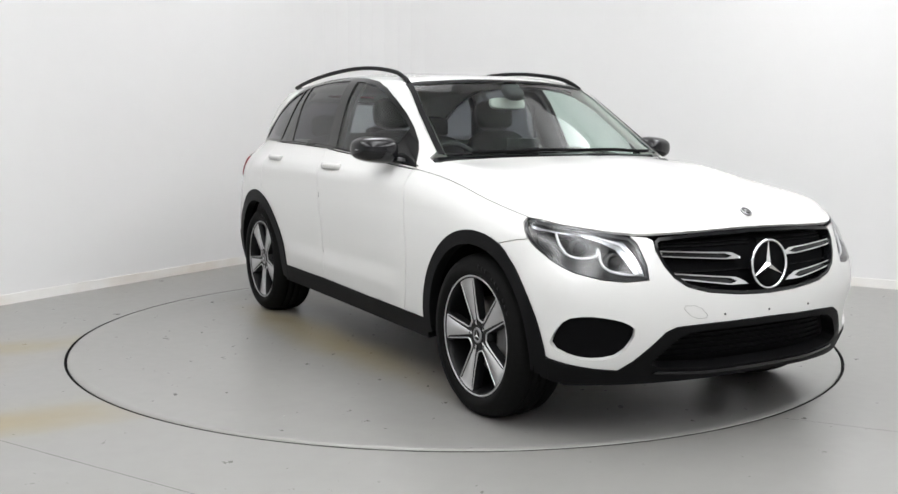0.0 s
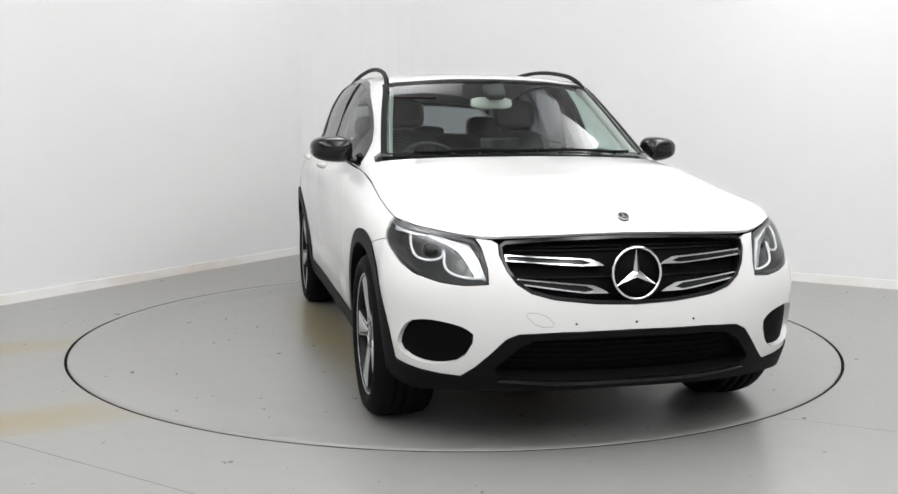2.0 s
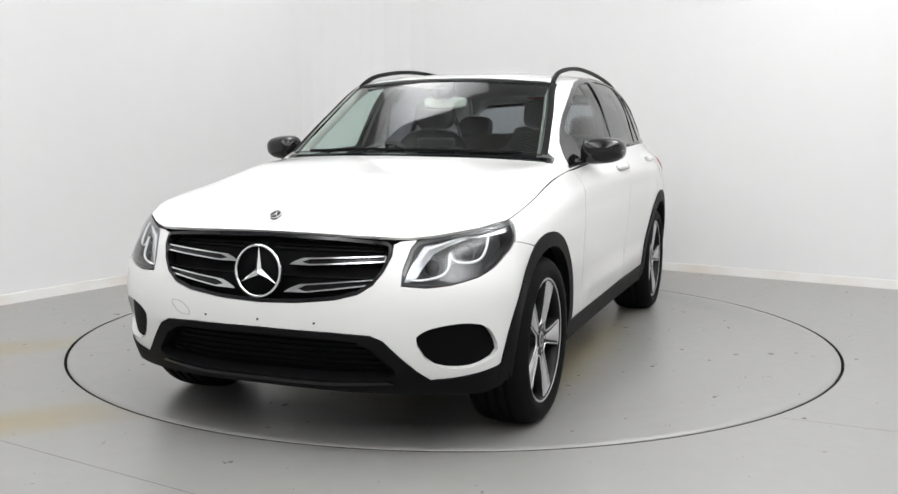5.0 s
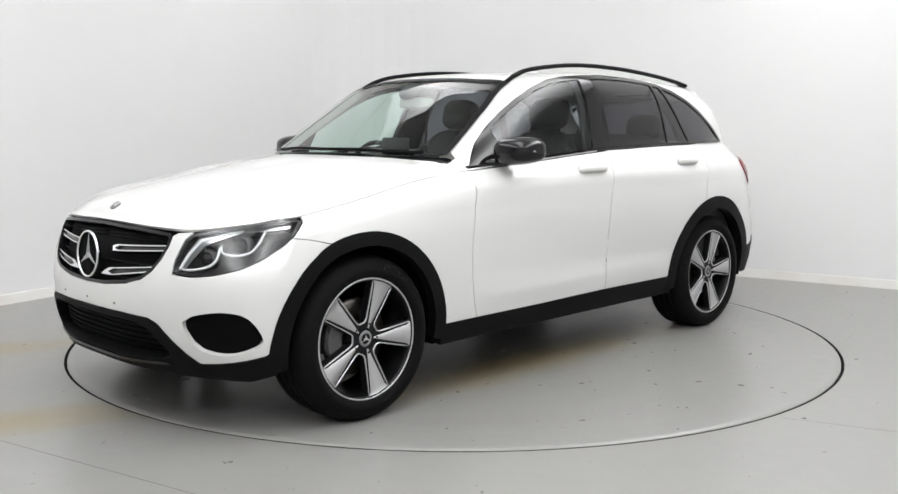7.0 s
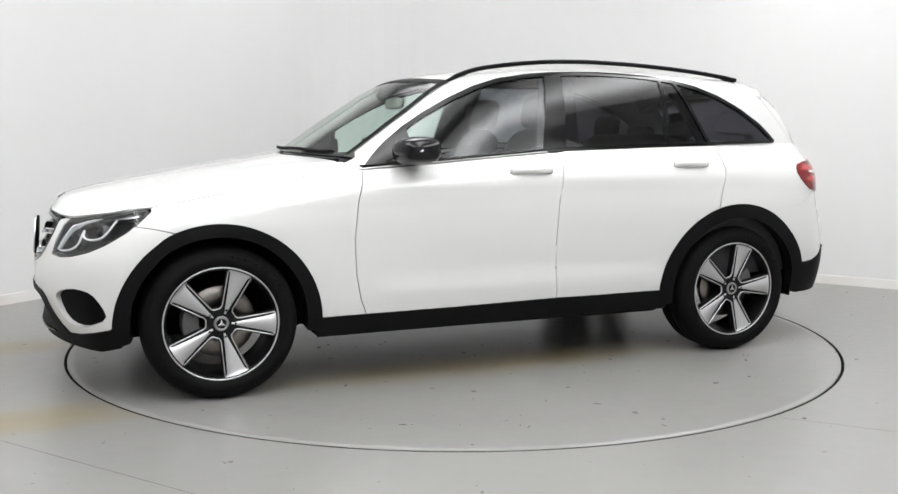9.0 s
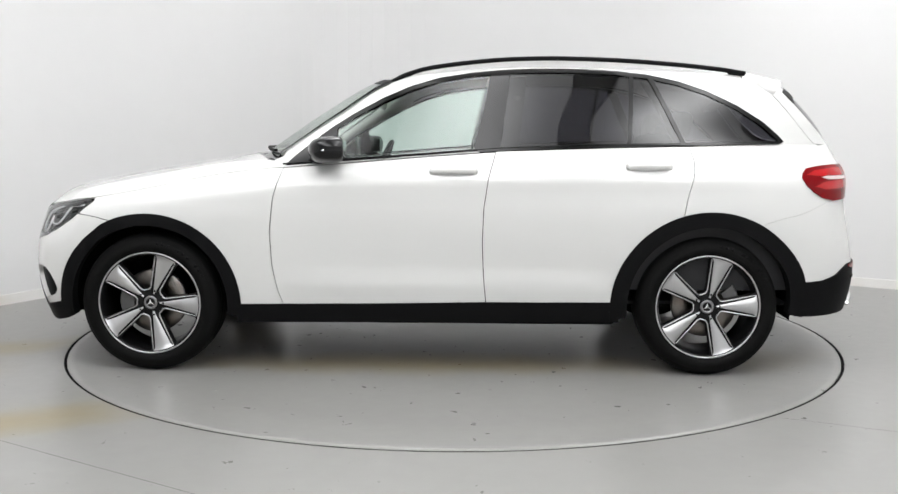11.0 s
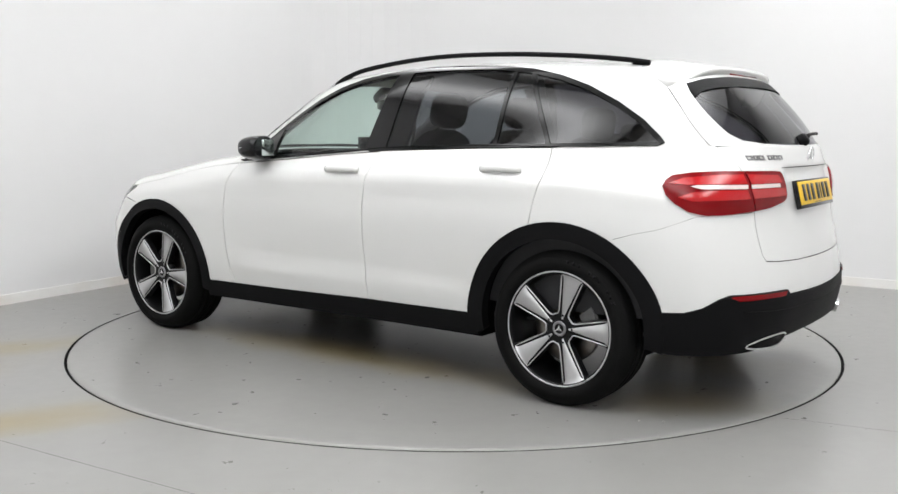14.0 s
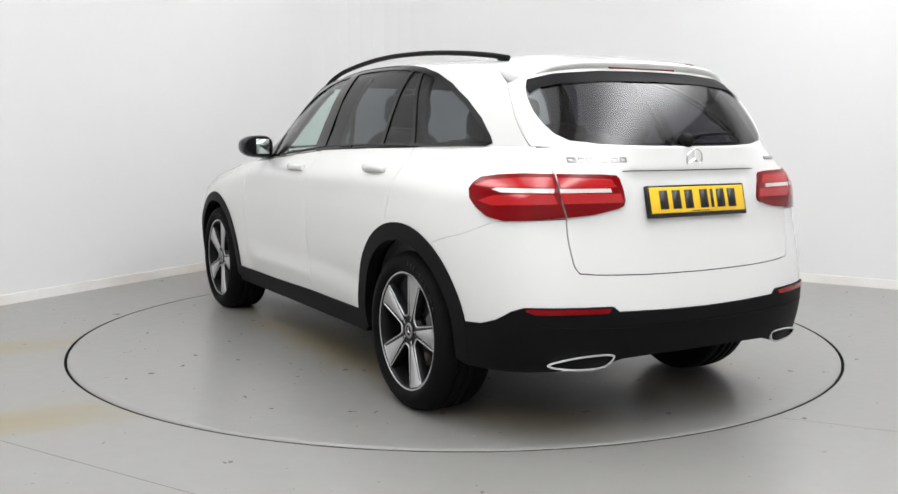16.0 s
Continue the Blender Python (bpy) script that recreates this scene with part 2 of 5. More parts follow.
back = wall_line()
tagged(wall_strip("wall_north", back, 0, WALL_H, 0.0, WALL_T, WALLPAINT), "white painted studio wall with a coved corner", "wall")
tagged(wall_strip("baseboard", back, 0, 0.072, 0.014, 0.0135, SKIRTMAT), "worn white skirting board along the wall", "skirting board")
west_end, east_end = back[0], back[-1]
south = [east_end, Vector((east_end.x, -4.5)), Vector((west_end.x, -4.5)), west_end]
tagged(wall_strip("wall_south", south, 0, WALL_H, 0.0, WALL_T, WALLPAINT), "white painted studio wall behind the camera", "wall")

ceil = part("ceiling", box_bm(-9.5, 8.5, -5.0, 11.5, CEIL_Z, CEIL_Z + 0.15), CEILMAT, None, smooth=False)
tagged(ceil, "plain white painted ceiling", "ceiling", kind="structure")


def make_floor():
    """One floor sheet with a round opening for the turntable."""
    n = 160
    hole = [(AXIS[0] + (DISC_R + 0.017) * math.cos(2 * math.pi * k / n), AXIS[1] + (DISC_R + 0.017) * math.sin(2 * math.pi * k / n)) for k in range(n)]
    verts, faces = [], []
    for x, y in hole:
        dx, dy = x - AXIS[0], y - AXIS[1]
        s = 11.0 / max(abs(dx), abs(dy))
        verts += [(x, y, 0.0), (AXIS[0] + dx * s, AXIS[1] + dy * s, 0.0), (x, y, -0.06)]
    for k in range(n):
        k2 = (k + 1) % n
        faces.append((k * 3, k * 3 + 1, k2 * 3 + 1, k2 * 3))
        faces.append((k * 3 + 2, k * 3, k2 * 3, k2 * 3 + 2))
    ob = mesh_ob("floor", verts, faces, FLOORMAT, smooth=False)
    return tagged(ob, "worn glossy grey painted floor with rusty streaks", "floor", kind="structure")


floor = make_floor()
pit_v, pit_f = [], []
for k in range(96):
    a = 2 * math.pi * k / 96
    pit_v.append((AXIS[0] + 2.3 * math.cos(a), AXIS[1] + 2.3 * math.sin(a), -0.06))
pit_f.append(tuple(range(96)))
tagged(mesh_ob("turntable_pit", pit_v, pit_f, DARK, smooth=False), "dark pit under the turntable", "pit", kind="structure")

# added black ring just below the floor, in place of the open gap's shade
gap_shade_v, gap_shade_f = [], []
for k in range(180):
    a = 2 * math.pi * k / 180
    for r, z in ((DISC_R + 0.0015, -0.012), (DISC_R + 0.003, -0.002), (DISC_R + 0.0162, -0.002), (DISC_R + 0.0165, -0.012)):
        gap_shade_v.append((AXIS[0] + r * math.cos(a), AXIS[1] + r * math.sin(a), z))
for k in range(180):
    k2 = (k + 1) % 180
    for i in range(3):
        gap_shade_f.append((k * 4 + i, k * 4 + i + 1, k2 * 4 + i + 1, k2 * 4 + i))
tagged(mesh_ob("gap_shade", gap_shade_v, gap_shade_f, DARK, smooth=False), "thin black ring standing in for the shade in the gap round the turntable", "seal", kind="structure")


def floor_joint(x0, y0, x1, y1):
    d = Vector((x1 - x0, y1 - y0)).normalized()
    n = Vector((-d.y, d.x)) * 0.0016
    v = [(x0 + n.x, y0 + n.y, 0.0006), (x1 + n.x, y1 + n.y, 0.0006), (x1 - n.x, y1 - n.y, 0.0006), (x0 - n.x, y0 - n.y, 0.0006)]
    ob = mesh_ob("floor_joint", v, [(3, 2, 1, 0)], SEAM_AND_SHADE, smooth=False)
    return tagged(ob, "fine dark joint in the floor", "floor joint", kind="structure")


floor_joint(-2.5, 4.05, -0.657, 2.948)
floor_joint(1.444, 3.966, 2.704, 3.39)


# ---- ceiling lights ----
def ceiling_light(x, y, w, d):
    root = new("ceiling_light")
    root.location = (x, y, CEIL_Z)
    tagged(root, "flush rectangular white ceiling light panel, lit", "ceiling light", "ceiling lights")
    z0 = -0.07
    for a in ((-w / 2, w / 2, -d / 2, -d / 2 + 0.04), (-w / 2, w / 2, d / 2 - 0.04, d / 2),
              (-w / 2, -w / 2 + 0.04, -d / 2 + 0.04, d / 2 - 0.04), (w / 2 - 0.04, w / 2, -d / 2 + 0.04, d / 2 - 0.04)):
        part("frame", box_bm(*a, z0, 0.0, 0.004, 1), FRAMEMAT, root, smooth=False)
    part("diffuser", box_bm(-w / 2 + 0.045, w / 2 - 0.045, -d / 2 + 0.045, d / 2 - 0.045, -0.05, -0.03), LAMPGLOW_EAST if x > 1 else LAMPGLOW, root, smooth=False)


for one in LIGHTS:
    ceiling_light(*one)

# ---- the turntable ----
turntable = new("turntable")
turntable.location = (*AXIS, 0)
tagged(turntable, "grey painted round vehicle turntable flush with the floor", "turntable")


def deck_z(r):
    """The deck's worn top lies a little lower inside its raised rim."""
    return float(np.interp(r, [0, 1.84, 1.90, 1.98, 2.06, 2.14, 2.20, DISC_R], [-0.010, -0.010, -0.0094, -0.007, -0.0035, -0.0005, 0.001, 0.0015]))


dv, df = [], []
DECK_R = [DISC_R, DISC_R - 0.003, 2.20, 2.14, 2.10, 2.06, 2.02, 1.98, 1.94, 1.90, 1.87, 1.84, 1.6]
for k in range(180):
    a = 2 * math.pi * k / 180
    dv.append((DISC_R * math.cos(a), DISC_R * math.sin(a), -0.05))
    for q, r in enumerate(DECK_R):
        dv.append((r * math.cos(a), r * math.sin(a), deck_z(r) - (0.003 if q == 0 else 0)))
nd = len(DECK_R) + 1
for k in range(180):
    k2 = (k + 1) % 180
    for i in range(nd - 1):
        df.append((k * nd + i, k2 * nd + i, k2 * nd + i + 1, k * nd + i + 1))
df.append(tuple(k * nd + nd - 1 for k in range(180)))
mesh_ob("deck", dv, df, DISCMAT, turntable, "worn grey painted steel deck")


# ---- the car: body surfaces (x ahead, y to its left, z up, from the middle of its plan) ----
car = new("car")
car.location = (*AXIS, 0)
tagged(car, "white compact estate car with black cladding on the turntable", "car")
SHIFT = (-CAR_OFF[0], -CAR_OFF[1], 0)


def on_car(ob):
    ob.parent = car
    ob.location = SHIFT
    return ob


def herm(xk, yk, xq):
    """Smooth curve through the knots, with finite-difference slopes."""
    xk, yk, xq = np.asarray(xk, float), np.asarray(yk, float), np.asarray(xq, float)
    d = np.gradient(yk, xk, axis=0)
    i = np.clip(np.searchsorted(xk, xq) - 1, 0, len(xk) - 2)
    h = (xk[i + 1] - xk[i])
    t = (xq - xk[i]) / h
    sh = (-1,) + (1,) * (yk.ndim - 1)
    t, h = t.reshape(sh), h.reshape(sh)
    return ((2 * t**3 - 3 * t**2 + 1) * yk[i] + (t**3 - 2 * t**2 + t) * h * d[i]
            + (-2 * t**3 + 3 * t**2) * yk[i + 1] + (t**3 - t**2) * h * d[i + 1])


ZN = (0.22, 0.35, 0.50, 0.67)


def column(u, xs, ys, z4, z5, z6):
    """One upright curve of the lower body: seven nodes at rising heights."""
    return u, [(x, y, z) for x, y, z in zip(xs, ys, ZN + (z4, z5, z6))]


def side(x, ys, z4, z5, z6):
    return column(-x, (x,) * 7, ys, z4, z5, z6)


COLS = [
    column(-3.15, (2.185, 2.235, 2.255, 2.235, 2.205, 2.185, 2.16), (0,) * 7, 0.75, 0.80, 0.85),
    column(-2.85, (2.17, 2.22, 2.24, 2.222, 2.193, 2.173, 2.148), (0.30,) * 7, 0.75, 0.80, 0.845),
    column(-2.62, (2.11, 2.16, 2.185, 2.168, 2.14, 2.125, 2.10), (0.52,) * 7, 0.75, 0.79, 0.835),
    column(-2.44, (2.035, 2.085, 2.11, 2.093, 2.06, 2.038, 2.005), (0.672, 0.678, 0.68, 0.68, 0.678, 0.672, 0.662), 0.75, 0.80, 0.846),
    column(-2.26, (1.96, 2.005, 2.022, 2.003, 1.96, 1.93, 1.895), (0.785, 0.80, 0.806, 0.806, 0.798, 0.785, 0.765), 0.75, 0.815, 0.866),
    column(-2.05, (1.855, 1.885, 1.90, 1.888, 1.85, 1.83, 1.812), (0.855, 0.875, 0.884, 0.885, 0.872, 0.850, 0.812), 0.76, 0.83, 0.884),
    side(1.72, (0.878, 0.898, 0.908, 0.912, 0.900, 0.878, 0.832), 0.78, 0.84, 0.891),
    side(1.44, (0.885, 0.905, 0.918, 0.924, 0.917, 0.890, 0.838), 0.81, 0.885, 0.940),
    side(1.1, (0.878, 0.900, 0.912, 0.920, 0.919, 0.893, 0.828), 0.83, 0.94, 1.008),
    side(0.75, (0.868, 0.895, 0.910, 0.920, 0.922, 0.898, 0.832), 0.85, 0.98, 1.050),
    side(0.3, (0.862, 0.893, 0.905, 0.921, 0.930, 0.915, 0.848), 0.86, 1.00, 1.083),
    side(-0.3, (0.862, 0.893, 0.905, 0.923, 0.934, 0.920, 0.848), 0.87, 1.02, 1.130),
    side(-0.9, (0.866, 0.897, 0.910, 0.929, 0.937, 0.918, 0.832), 0.88, 1.03, 1.153),
    side(-1.44, (0.882, 0.912, 0.925, 0.936, 0.934, 0.902, 0.793), 0.88, 1.03, 1.166),
    column(1.72, (-1.72, -1.72, -1.73, -1.725, -1.72, -1.715, -1.71), (0.872, 0.900, 0.912, 0.920, 0.913, 0.876, 0.750), 0.87, 1.02, 1.172),
    column(1.95, (-1.93, -1.945, -1.96, -1.95, -1.93, -1.92, -1.90), (0.84, 0.872, 0.886, 0.890, 0.878, 0.842, 0.702), 0.86, 1.02, 1.172),
    column(2.15, (-2.055, -2.085, -2.105, -2.09, -2.07, -2.065, -2.0175), (0.79, 0.82, 0.835, 0.835, 0.815, 0.775, 0.655), 0.86, 1.02, 1.170),
    column(2.35, (-2.155, -2.19, -2.21, -2.195, -2.17, -2.17, -2.11), (0.70, 0.72, 0.73, 0.725, 0.700, 0.665, 0.575), 0.86, 1.02, 1.168),
    column(2.60, (-2.23, -2.275, -2.3, -2.28, -2.245, -2.235, -2.185), (0.50, 0.51, 0.51, 0.50, 0.485, 0.465, 0.415), 0.86, 1.02, 1.166),
    column(2.85, (-2.25, -2.31, -2.335, -2.315, -2.282, -2.268, -2.23), (0.26,) * 7, 0.86, 1.02, 1.165),
    column(3.12, (-2.26, -2.32, -2.345, -2.325, -2.292, -2.278, -2.245), (0,) * 7, 0.86, 1.02, 1.165),
]
UK = np.array([c[0] for c in COLS])
NET = np.array([c[1] for c in COLS])
U0, U1 = -3.15, 3.12
US = np.arange(U0, U1 + 0.005, 0.01)
ZS = np.arange(0.16, 1.24, 0.01)
flip = np.array([1, -1, 1])
UKX = np.concatenate([[2 * U0 - UK[1]], UK, [2 * U1 - UK[-2]]])
NETX = np.concatenate([NET[1:2] * flip, NET, NET[-2:-1] * flip])
rows_at = np.stack([herm(UKX, NETX[:, k, :], US) for k in range(7)], 1)
LOW = np.empty((len(US), len(ZS), 2))
for iu in range(len(US)):
    zk = rows_at[iu, :, 2]
    inside = np.clip(ZS, zk[0], zk[-1])
    xy = rows_at[iu, :, :2]
    lean = float(np.interp(US[iu], [-1.0, -0.7, 1.95, 2.3], [0, 1, 1, 0]))
    own = (xy[-1] - xy[-2]) / (zk[-1] - zk[-2])
    up_slope = own * (1 - lean) + np.array([own[0], -0.40]) * lean
    zk, xy = np.append(zk, zk[-1] + 0.10), np.vstack([xy, xy[-1] + up_slope * 0.10])
    LOW[iu] = herm(zk, xy, inside)
    zk = zk[:-1]
    x_here = -US[iu]
    low_mask = np.clip((0.78 - x_here) / 0.15, 0, 1) * np.clip((x_here + 0.98) / 0.15, 0, 1)
    top_mask = np.clip((1.35 - x_here) / 0.3, 0, 1) * np.clip((x_here + 1.75) / 0.3, 0, 1)
    LOW[iu, :, 1] += 0.009 * low_mask * np.clip(1 - np.abs(ZS - 0.455) / 0.085, 0, 1) + 0.006 * top_mask * np.clip(1 - np.abs(ZS - 0.995) / 0.06, 0, 1)
    if US[iu] > 2.3:   # the plate's recess between the tail lights
        across = np.clip((0.365 - LOW[iu, :, 1]) / 0.05, 0, 1)
        LOW[iu, :, 0] += 0.014 * across * np.clip((ZS - 0.85) / 0.20, 0, 1) * np.clip((1.085 - ZS) / 0.025, 0, 1)
    over = ZS - inside
    slope = (rows_at[iu, -1, :2] - rows_at[iu, -2, :2]) / (zk[-1] - zk[-2])
    LOW[iu] += np.where(over > 0, over, 0)[:, None] * slope


def low_point(u, z):
    sign = 1
    if u < U0:
        u, sign = 2 * U0 - u, -1
    elif u > U1:
        u, sign = 2 * U1 - u, -1
    a, b = (u - U0) / 0.01, (z - 0.16) / 0.01
    i, j = int(min(max(a, 0), len(US) - 2)), int(min(max(b, 0), len(ZS) - 2))
    a, b = a - i, b - j
    p = LOW[i, j] * (1 - a) * (1 - b) + LOW[i + 1, j] * a * (1 - b) + LOW[i, j + 1] * (1 - a) * b + LOW[i + 1, j + 1] * a * b
    return Vector((p[0], p[1] * sign, z))


def low_map(u, z):
    e = 0.012
    p = low_point(u, z)
    n = (low_point(u + e, z) - low_point(u - e, z)).cross(low_point(u, z + e) - low_point(u, z - e))
    n.normalize()
    return p, -n if n.dot(Vector((p.x, p.y * 3, 0))) < 0 else n


def u_front(y, z):
    j = int(round((z - 0.16) / 0.01))
    k = US < -1.7
    u = float(np.interp(abs(y), LOW[k, j, 1], US[k]))
    return u if y >= 0 else 2 * U0 - u


def u_rear(y, z):
    j = int(round((z - 0.16) / 0.01))
    k = US > 1.75
    u = float(np.interp(-abs(y), -LOW[k, j, 1], US[k]))
    return u if y >= 0 else 2 * U1 - u


def F(*pts):
    return [(u_front(y, z), z) for y, z in pts]


def R(*pts):
    return [(u_rear(y, z), z) for y, z in pts]


def u_side(x, z):
    """The place along the side at x; the nose columns lean, so they are looked up."""
    if x < 1.70:
        return -x
    j = int(round((z - 0.16) / 0.01))
    k = (US > -2.7) & (US < -1.6)
    return float(np.interp(-x, -LOW[k, j, 0], US[k]))


def S(*pts):
    return [(u_side(x, z), z) for x, z in pts]


def top_row(u):
    return tuple(herm(UK, NET[:, 6, :], np.array([u]))[0])


def front_row(us):
    return [top_row(u) for u in us]


UP = [front_row((-2.05, -2.12, -2.20, -2.30, -2.55, -2.80, -2.98, -3.15))]
UP.append([top_row(-1.72), (1.74, 0.805, 0.912), (1.77, 0.77, 0.925), (1.81, 0.70, 0.932), (1.93, 0.5, 0.925), (2.02, 0.3, 0.925), (2.05, 0.15, 0.925), (2.06, 0, 0.925)])
UP.append([top_row(-1.44), (1.45, 0.785, 0.975), (1.47, 0.72, 0.992), (1.49, 0.66, 0.998), (1.55, 0.48, 1.005), (1.60, 0.3, 1.010), (1.62, 0.15, 1.012), (1.62, 0, 1.013)])
UP.append([top_row(-1.1), (1.10, 0.778, 1.040), (1.12, 0.72, 1.057), (1.14, 0.66, 1.063), (1.19, 0.48, 1.066), (1.25, 0.3, 1.068), (1.27, 0.15, 1.069), (1.27, 0, 1.069)])
UP.append([top_row(-0.86), (0.85, 0.785, 1.068), (0.845, 0.75, 1.080), (0.85, 0.70, 1.090), (0.93, 0.48, 1.104), (0.99, 0.3, 1.110), (1.01, 0.15, 1.112), (1.015, 0, 1.113)])
UP.append([top_row(-0.77), (0.775, 0.80, 1.072), (0.775, 0.76, 1.092), (0.776, 0.714, 1.114), (0.86, 0.48, 1.124), (0.92, 0.3, 1.130), (0.945, 0.15, 1.132), (0.95, 0, 1.133)])
UP.append([top_row(-0.5), (0.49, 0.79, 1.155), (0.485, 0.725, 1.235), (0.48, 0.660, 1.315), (0.55, 0.45, 1.335), (0.60, 0.28, 1.346), (0.62, 0.14, 1.350), (0.625, 0, 1.351)])
UP.append([top_row(-0.2), (0.20, 0.795, 1.23), (0.20, 0.712, 1.375), (0.20, 0.604, 1.490), (0.25, 0.43, 1.512), (0.28, 0.28, 1.522), (0.295, 0.14, 1.526), (0.30, 0, 1.527)])
for x, pts in ((-0.1, ((0.79, 1.27), (0.72, 1.42), (0.615, 1.533), (0.44, 1.562), (0.3, 1.573), (0.15, 1.577), (0, 1.578))),
               (-0.5, ((0.785, 1.30), (0.722, 1.45), (0.630, 1.555), (0.45, 1.585), (0.3, 1.596), (0.15, 1.60), (0, 1.601))),
               (-1.0, ((0.775, 1.31), (0.715, 1.45), (0.625, 1.548), (0.45, 1.580), (0.3, 1.592), (0.15, 1.596), (0, 1.597))),
               (-1.45, ((0.737, 1.30), (0.685, 1.425), (0.605, 1.528), (0.44, 1.567), (0.3, 1.582), (0.15, 1.587), (0, 1.588))),
               (-1.70, ((0.705, 1.285), (0.655, 1.40), (0.580, 1.504), (0.43, 1.552), (0.3, 1.567), (0.15, 1.572), (0, 1.573)))):
    UP.append([top_row(-x)] + [(x, y, z) for y, z in pts])
UP.append([top_row(1.93), (-1.885, 0.675, 1.26), (-1.875, 0.64, 1.355), (-1.87, 0.585, 1.435), (-1.885, 0.43, 1.50), (-1.895, 0.28, 1.515), (-1.90, 0.14, 1.52), (-1.90, 0, 1.52)])
UP.append([top_row(2.12), (-1.99, 0.65, 1.225), (-2.00, 0.62, 1.285), (-2.005, 0.565, 1.335), (-2.058, 0.42, 1.345), (-2.085, 0.28, 1.35), (-2.095, 0.14, 1.352), (-2.10, 0, 1.352)])
UP.append(front_row((2.25, 2.30, 2.36, 2.45, 2.60, 2.85, 3.0, 3.12)))
UPN = np.array(UP, float)
NS, NJ = UPN.shape[:2]
KS, KJ = 24, 12
SQ, JQ = np.linspace(0, NS - 1, (NS - 1) * KS + 1), np.linspace(0, NJ - 1, (NJ - 1) * KJ + 1)
tmp = herm(np.arange(NS), UPN, SQ)
shoulder = []
for i in range(len(SQ)):
    p0, p1 = tmp[i, 0], tmp[i, 1]
    own = 2 * p0 - p1
    below = own
    if 5.0 <= SQ[i] <= 13.2:
        under = rows_at[int(np.argmin(np.abs(US - (-p0[0])))), 5]
        d = p0 - under
        below = p0 - d * np.linalg.norm(p1 - p0) / np.linalg.norm(d)
        w = min(1.0, (SQ[i] - 5.0) / 0.5, (13.2 - SQ[i]) / 0.5)
        below = below * w + own * (1 - w)
    shoulder.append(below)
UPG = np.stack([herm(np.arange(-1, NJ + 1), np.vstack([shoulder[i][None], tmp[i], tmp[i, -2:-1] * flip]), JQ) for i in range(len(SQ))])


def up_point(s, j):
    sign = 1
    if j > NJ - 1:
        j, sign = 2 * (NJ - 1) - j, -1
    a, b = s * KS, j * KJ
    i, k = int(min(max(a, 0), len(SQ) - 2)), int(min(max(b, 0), len(JQ) - 2))
    a, b = a - i, b - k
    p = UPG[i, k] * (1 - a) * (1 - b) + UPG[i + 1, k] * a * (1 - b) + UPG[i, k + 1] * (1 - a) * b + UPG[i + 1, k + 1] * a * b
    return Vector((p[0], p[1] * sign, p[2]))


def up_map(s, j):
    e = 0.08
    n = (up_point(s + e, j) - up_point(s - e, j)).cross(up_point(s, j + e) - up_point(s, j - e))
    n.normalize()
    p = up_point(s, j)
    return p, -n if n.z < -0.02 or (abs(n.z) <= 0.02 and n.y * p.y < 0) else n


bv, bf = [], []
nj2 = 2 * len(JQ) - 1
for i in range(len(SQ)):
    half = [Vector(p) for p in UPG[i]]
    bv += half + [Vector((p.x, -p.y, p.z)) for p in reversed(half[:-1])]
for i in range(len(SQ) - 1):
    for k in range(nj2 - 1):
        bf.append((i * nj2 + k, i * nj2 + k + 1, (i + 1) * nj2 + k + 1, (i + 1) * nj2 + k))
UPTREE = BVHTree.FromPolygons(bv, bf)
grid_pos = np.array([tuple(p) for p in bv]).reshape(len(SQ), nj2, 3)
grid_n = np.cross(np.gradient(grid_pos, axis=0), np.gradient(grid_pos, axis=1))
grid_n /= np.linalg.norm(grid_n, axis=2, keepdims=True) + 1e-12


def smooth_normal(index, place):
    """The body's normal at a hit, blended between the corners of the cell."""
    i, k = divmod(index, nj2 - 1)
    i0, i1, k0, k1 = max(i - 5, 0), min(i + 7, len(SQ)), max(k - 4, 0), min(k + 6, nj2)
    d2 = ((grid_pos[i0:i1, k0:k1] - np.array(place)) ** 2).sum(-1)
    w = np.exp(-d2 / 0.0004) + 1e-6 * np.exp(-d2 / 0.01)
    return Vector((grid_n[i0:i1, k0:k1] * w[..., None]).sum((0, 1))).normalized()


def cast(origin, way):
    hit, n, cell, _ = UPTREE.ray_cast(Vector(origin), Vector(way))
    if hit is None:
        hit, n, cell, _ = UPTREE.find_nearest(Vector(origin) + Vector(way) * 2.0)
    n = smooth_normal(cell, hit)
    if n.dot(Vector(way)) > 0:
        n = -n
    return hit, n


def side_map(x, z):
    """On the left greenhouse side."""
    p, n = cast((x, 2.0, z), (0, -1, 0))
    if p.y < 0.3:
        p, _, cell, _ = UPTREE.find_nearest(Vector((x, 0.80, z)))
        n = smooth_normal(cell, p)
        n = n if n.y > 0 else -n
    return p, n


def rear_map(y, z):
    """On the tailgate; the ray swings round towards its sides."""
    a = radians(50) * min(1.0, max(0.0, (abs(y) - 0.45) / 0.25))
    d = Vector((math.cos(a), -math.copysign(math.sin(a), y), 0))
    return cast(Vector((-1.9, y, z)) - d * 2.0, d)


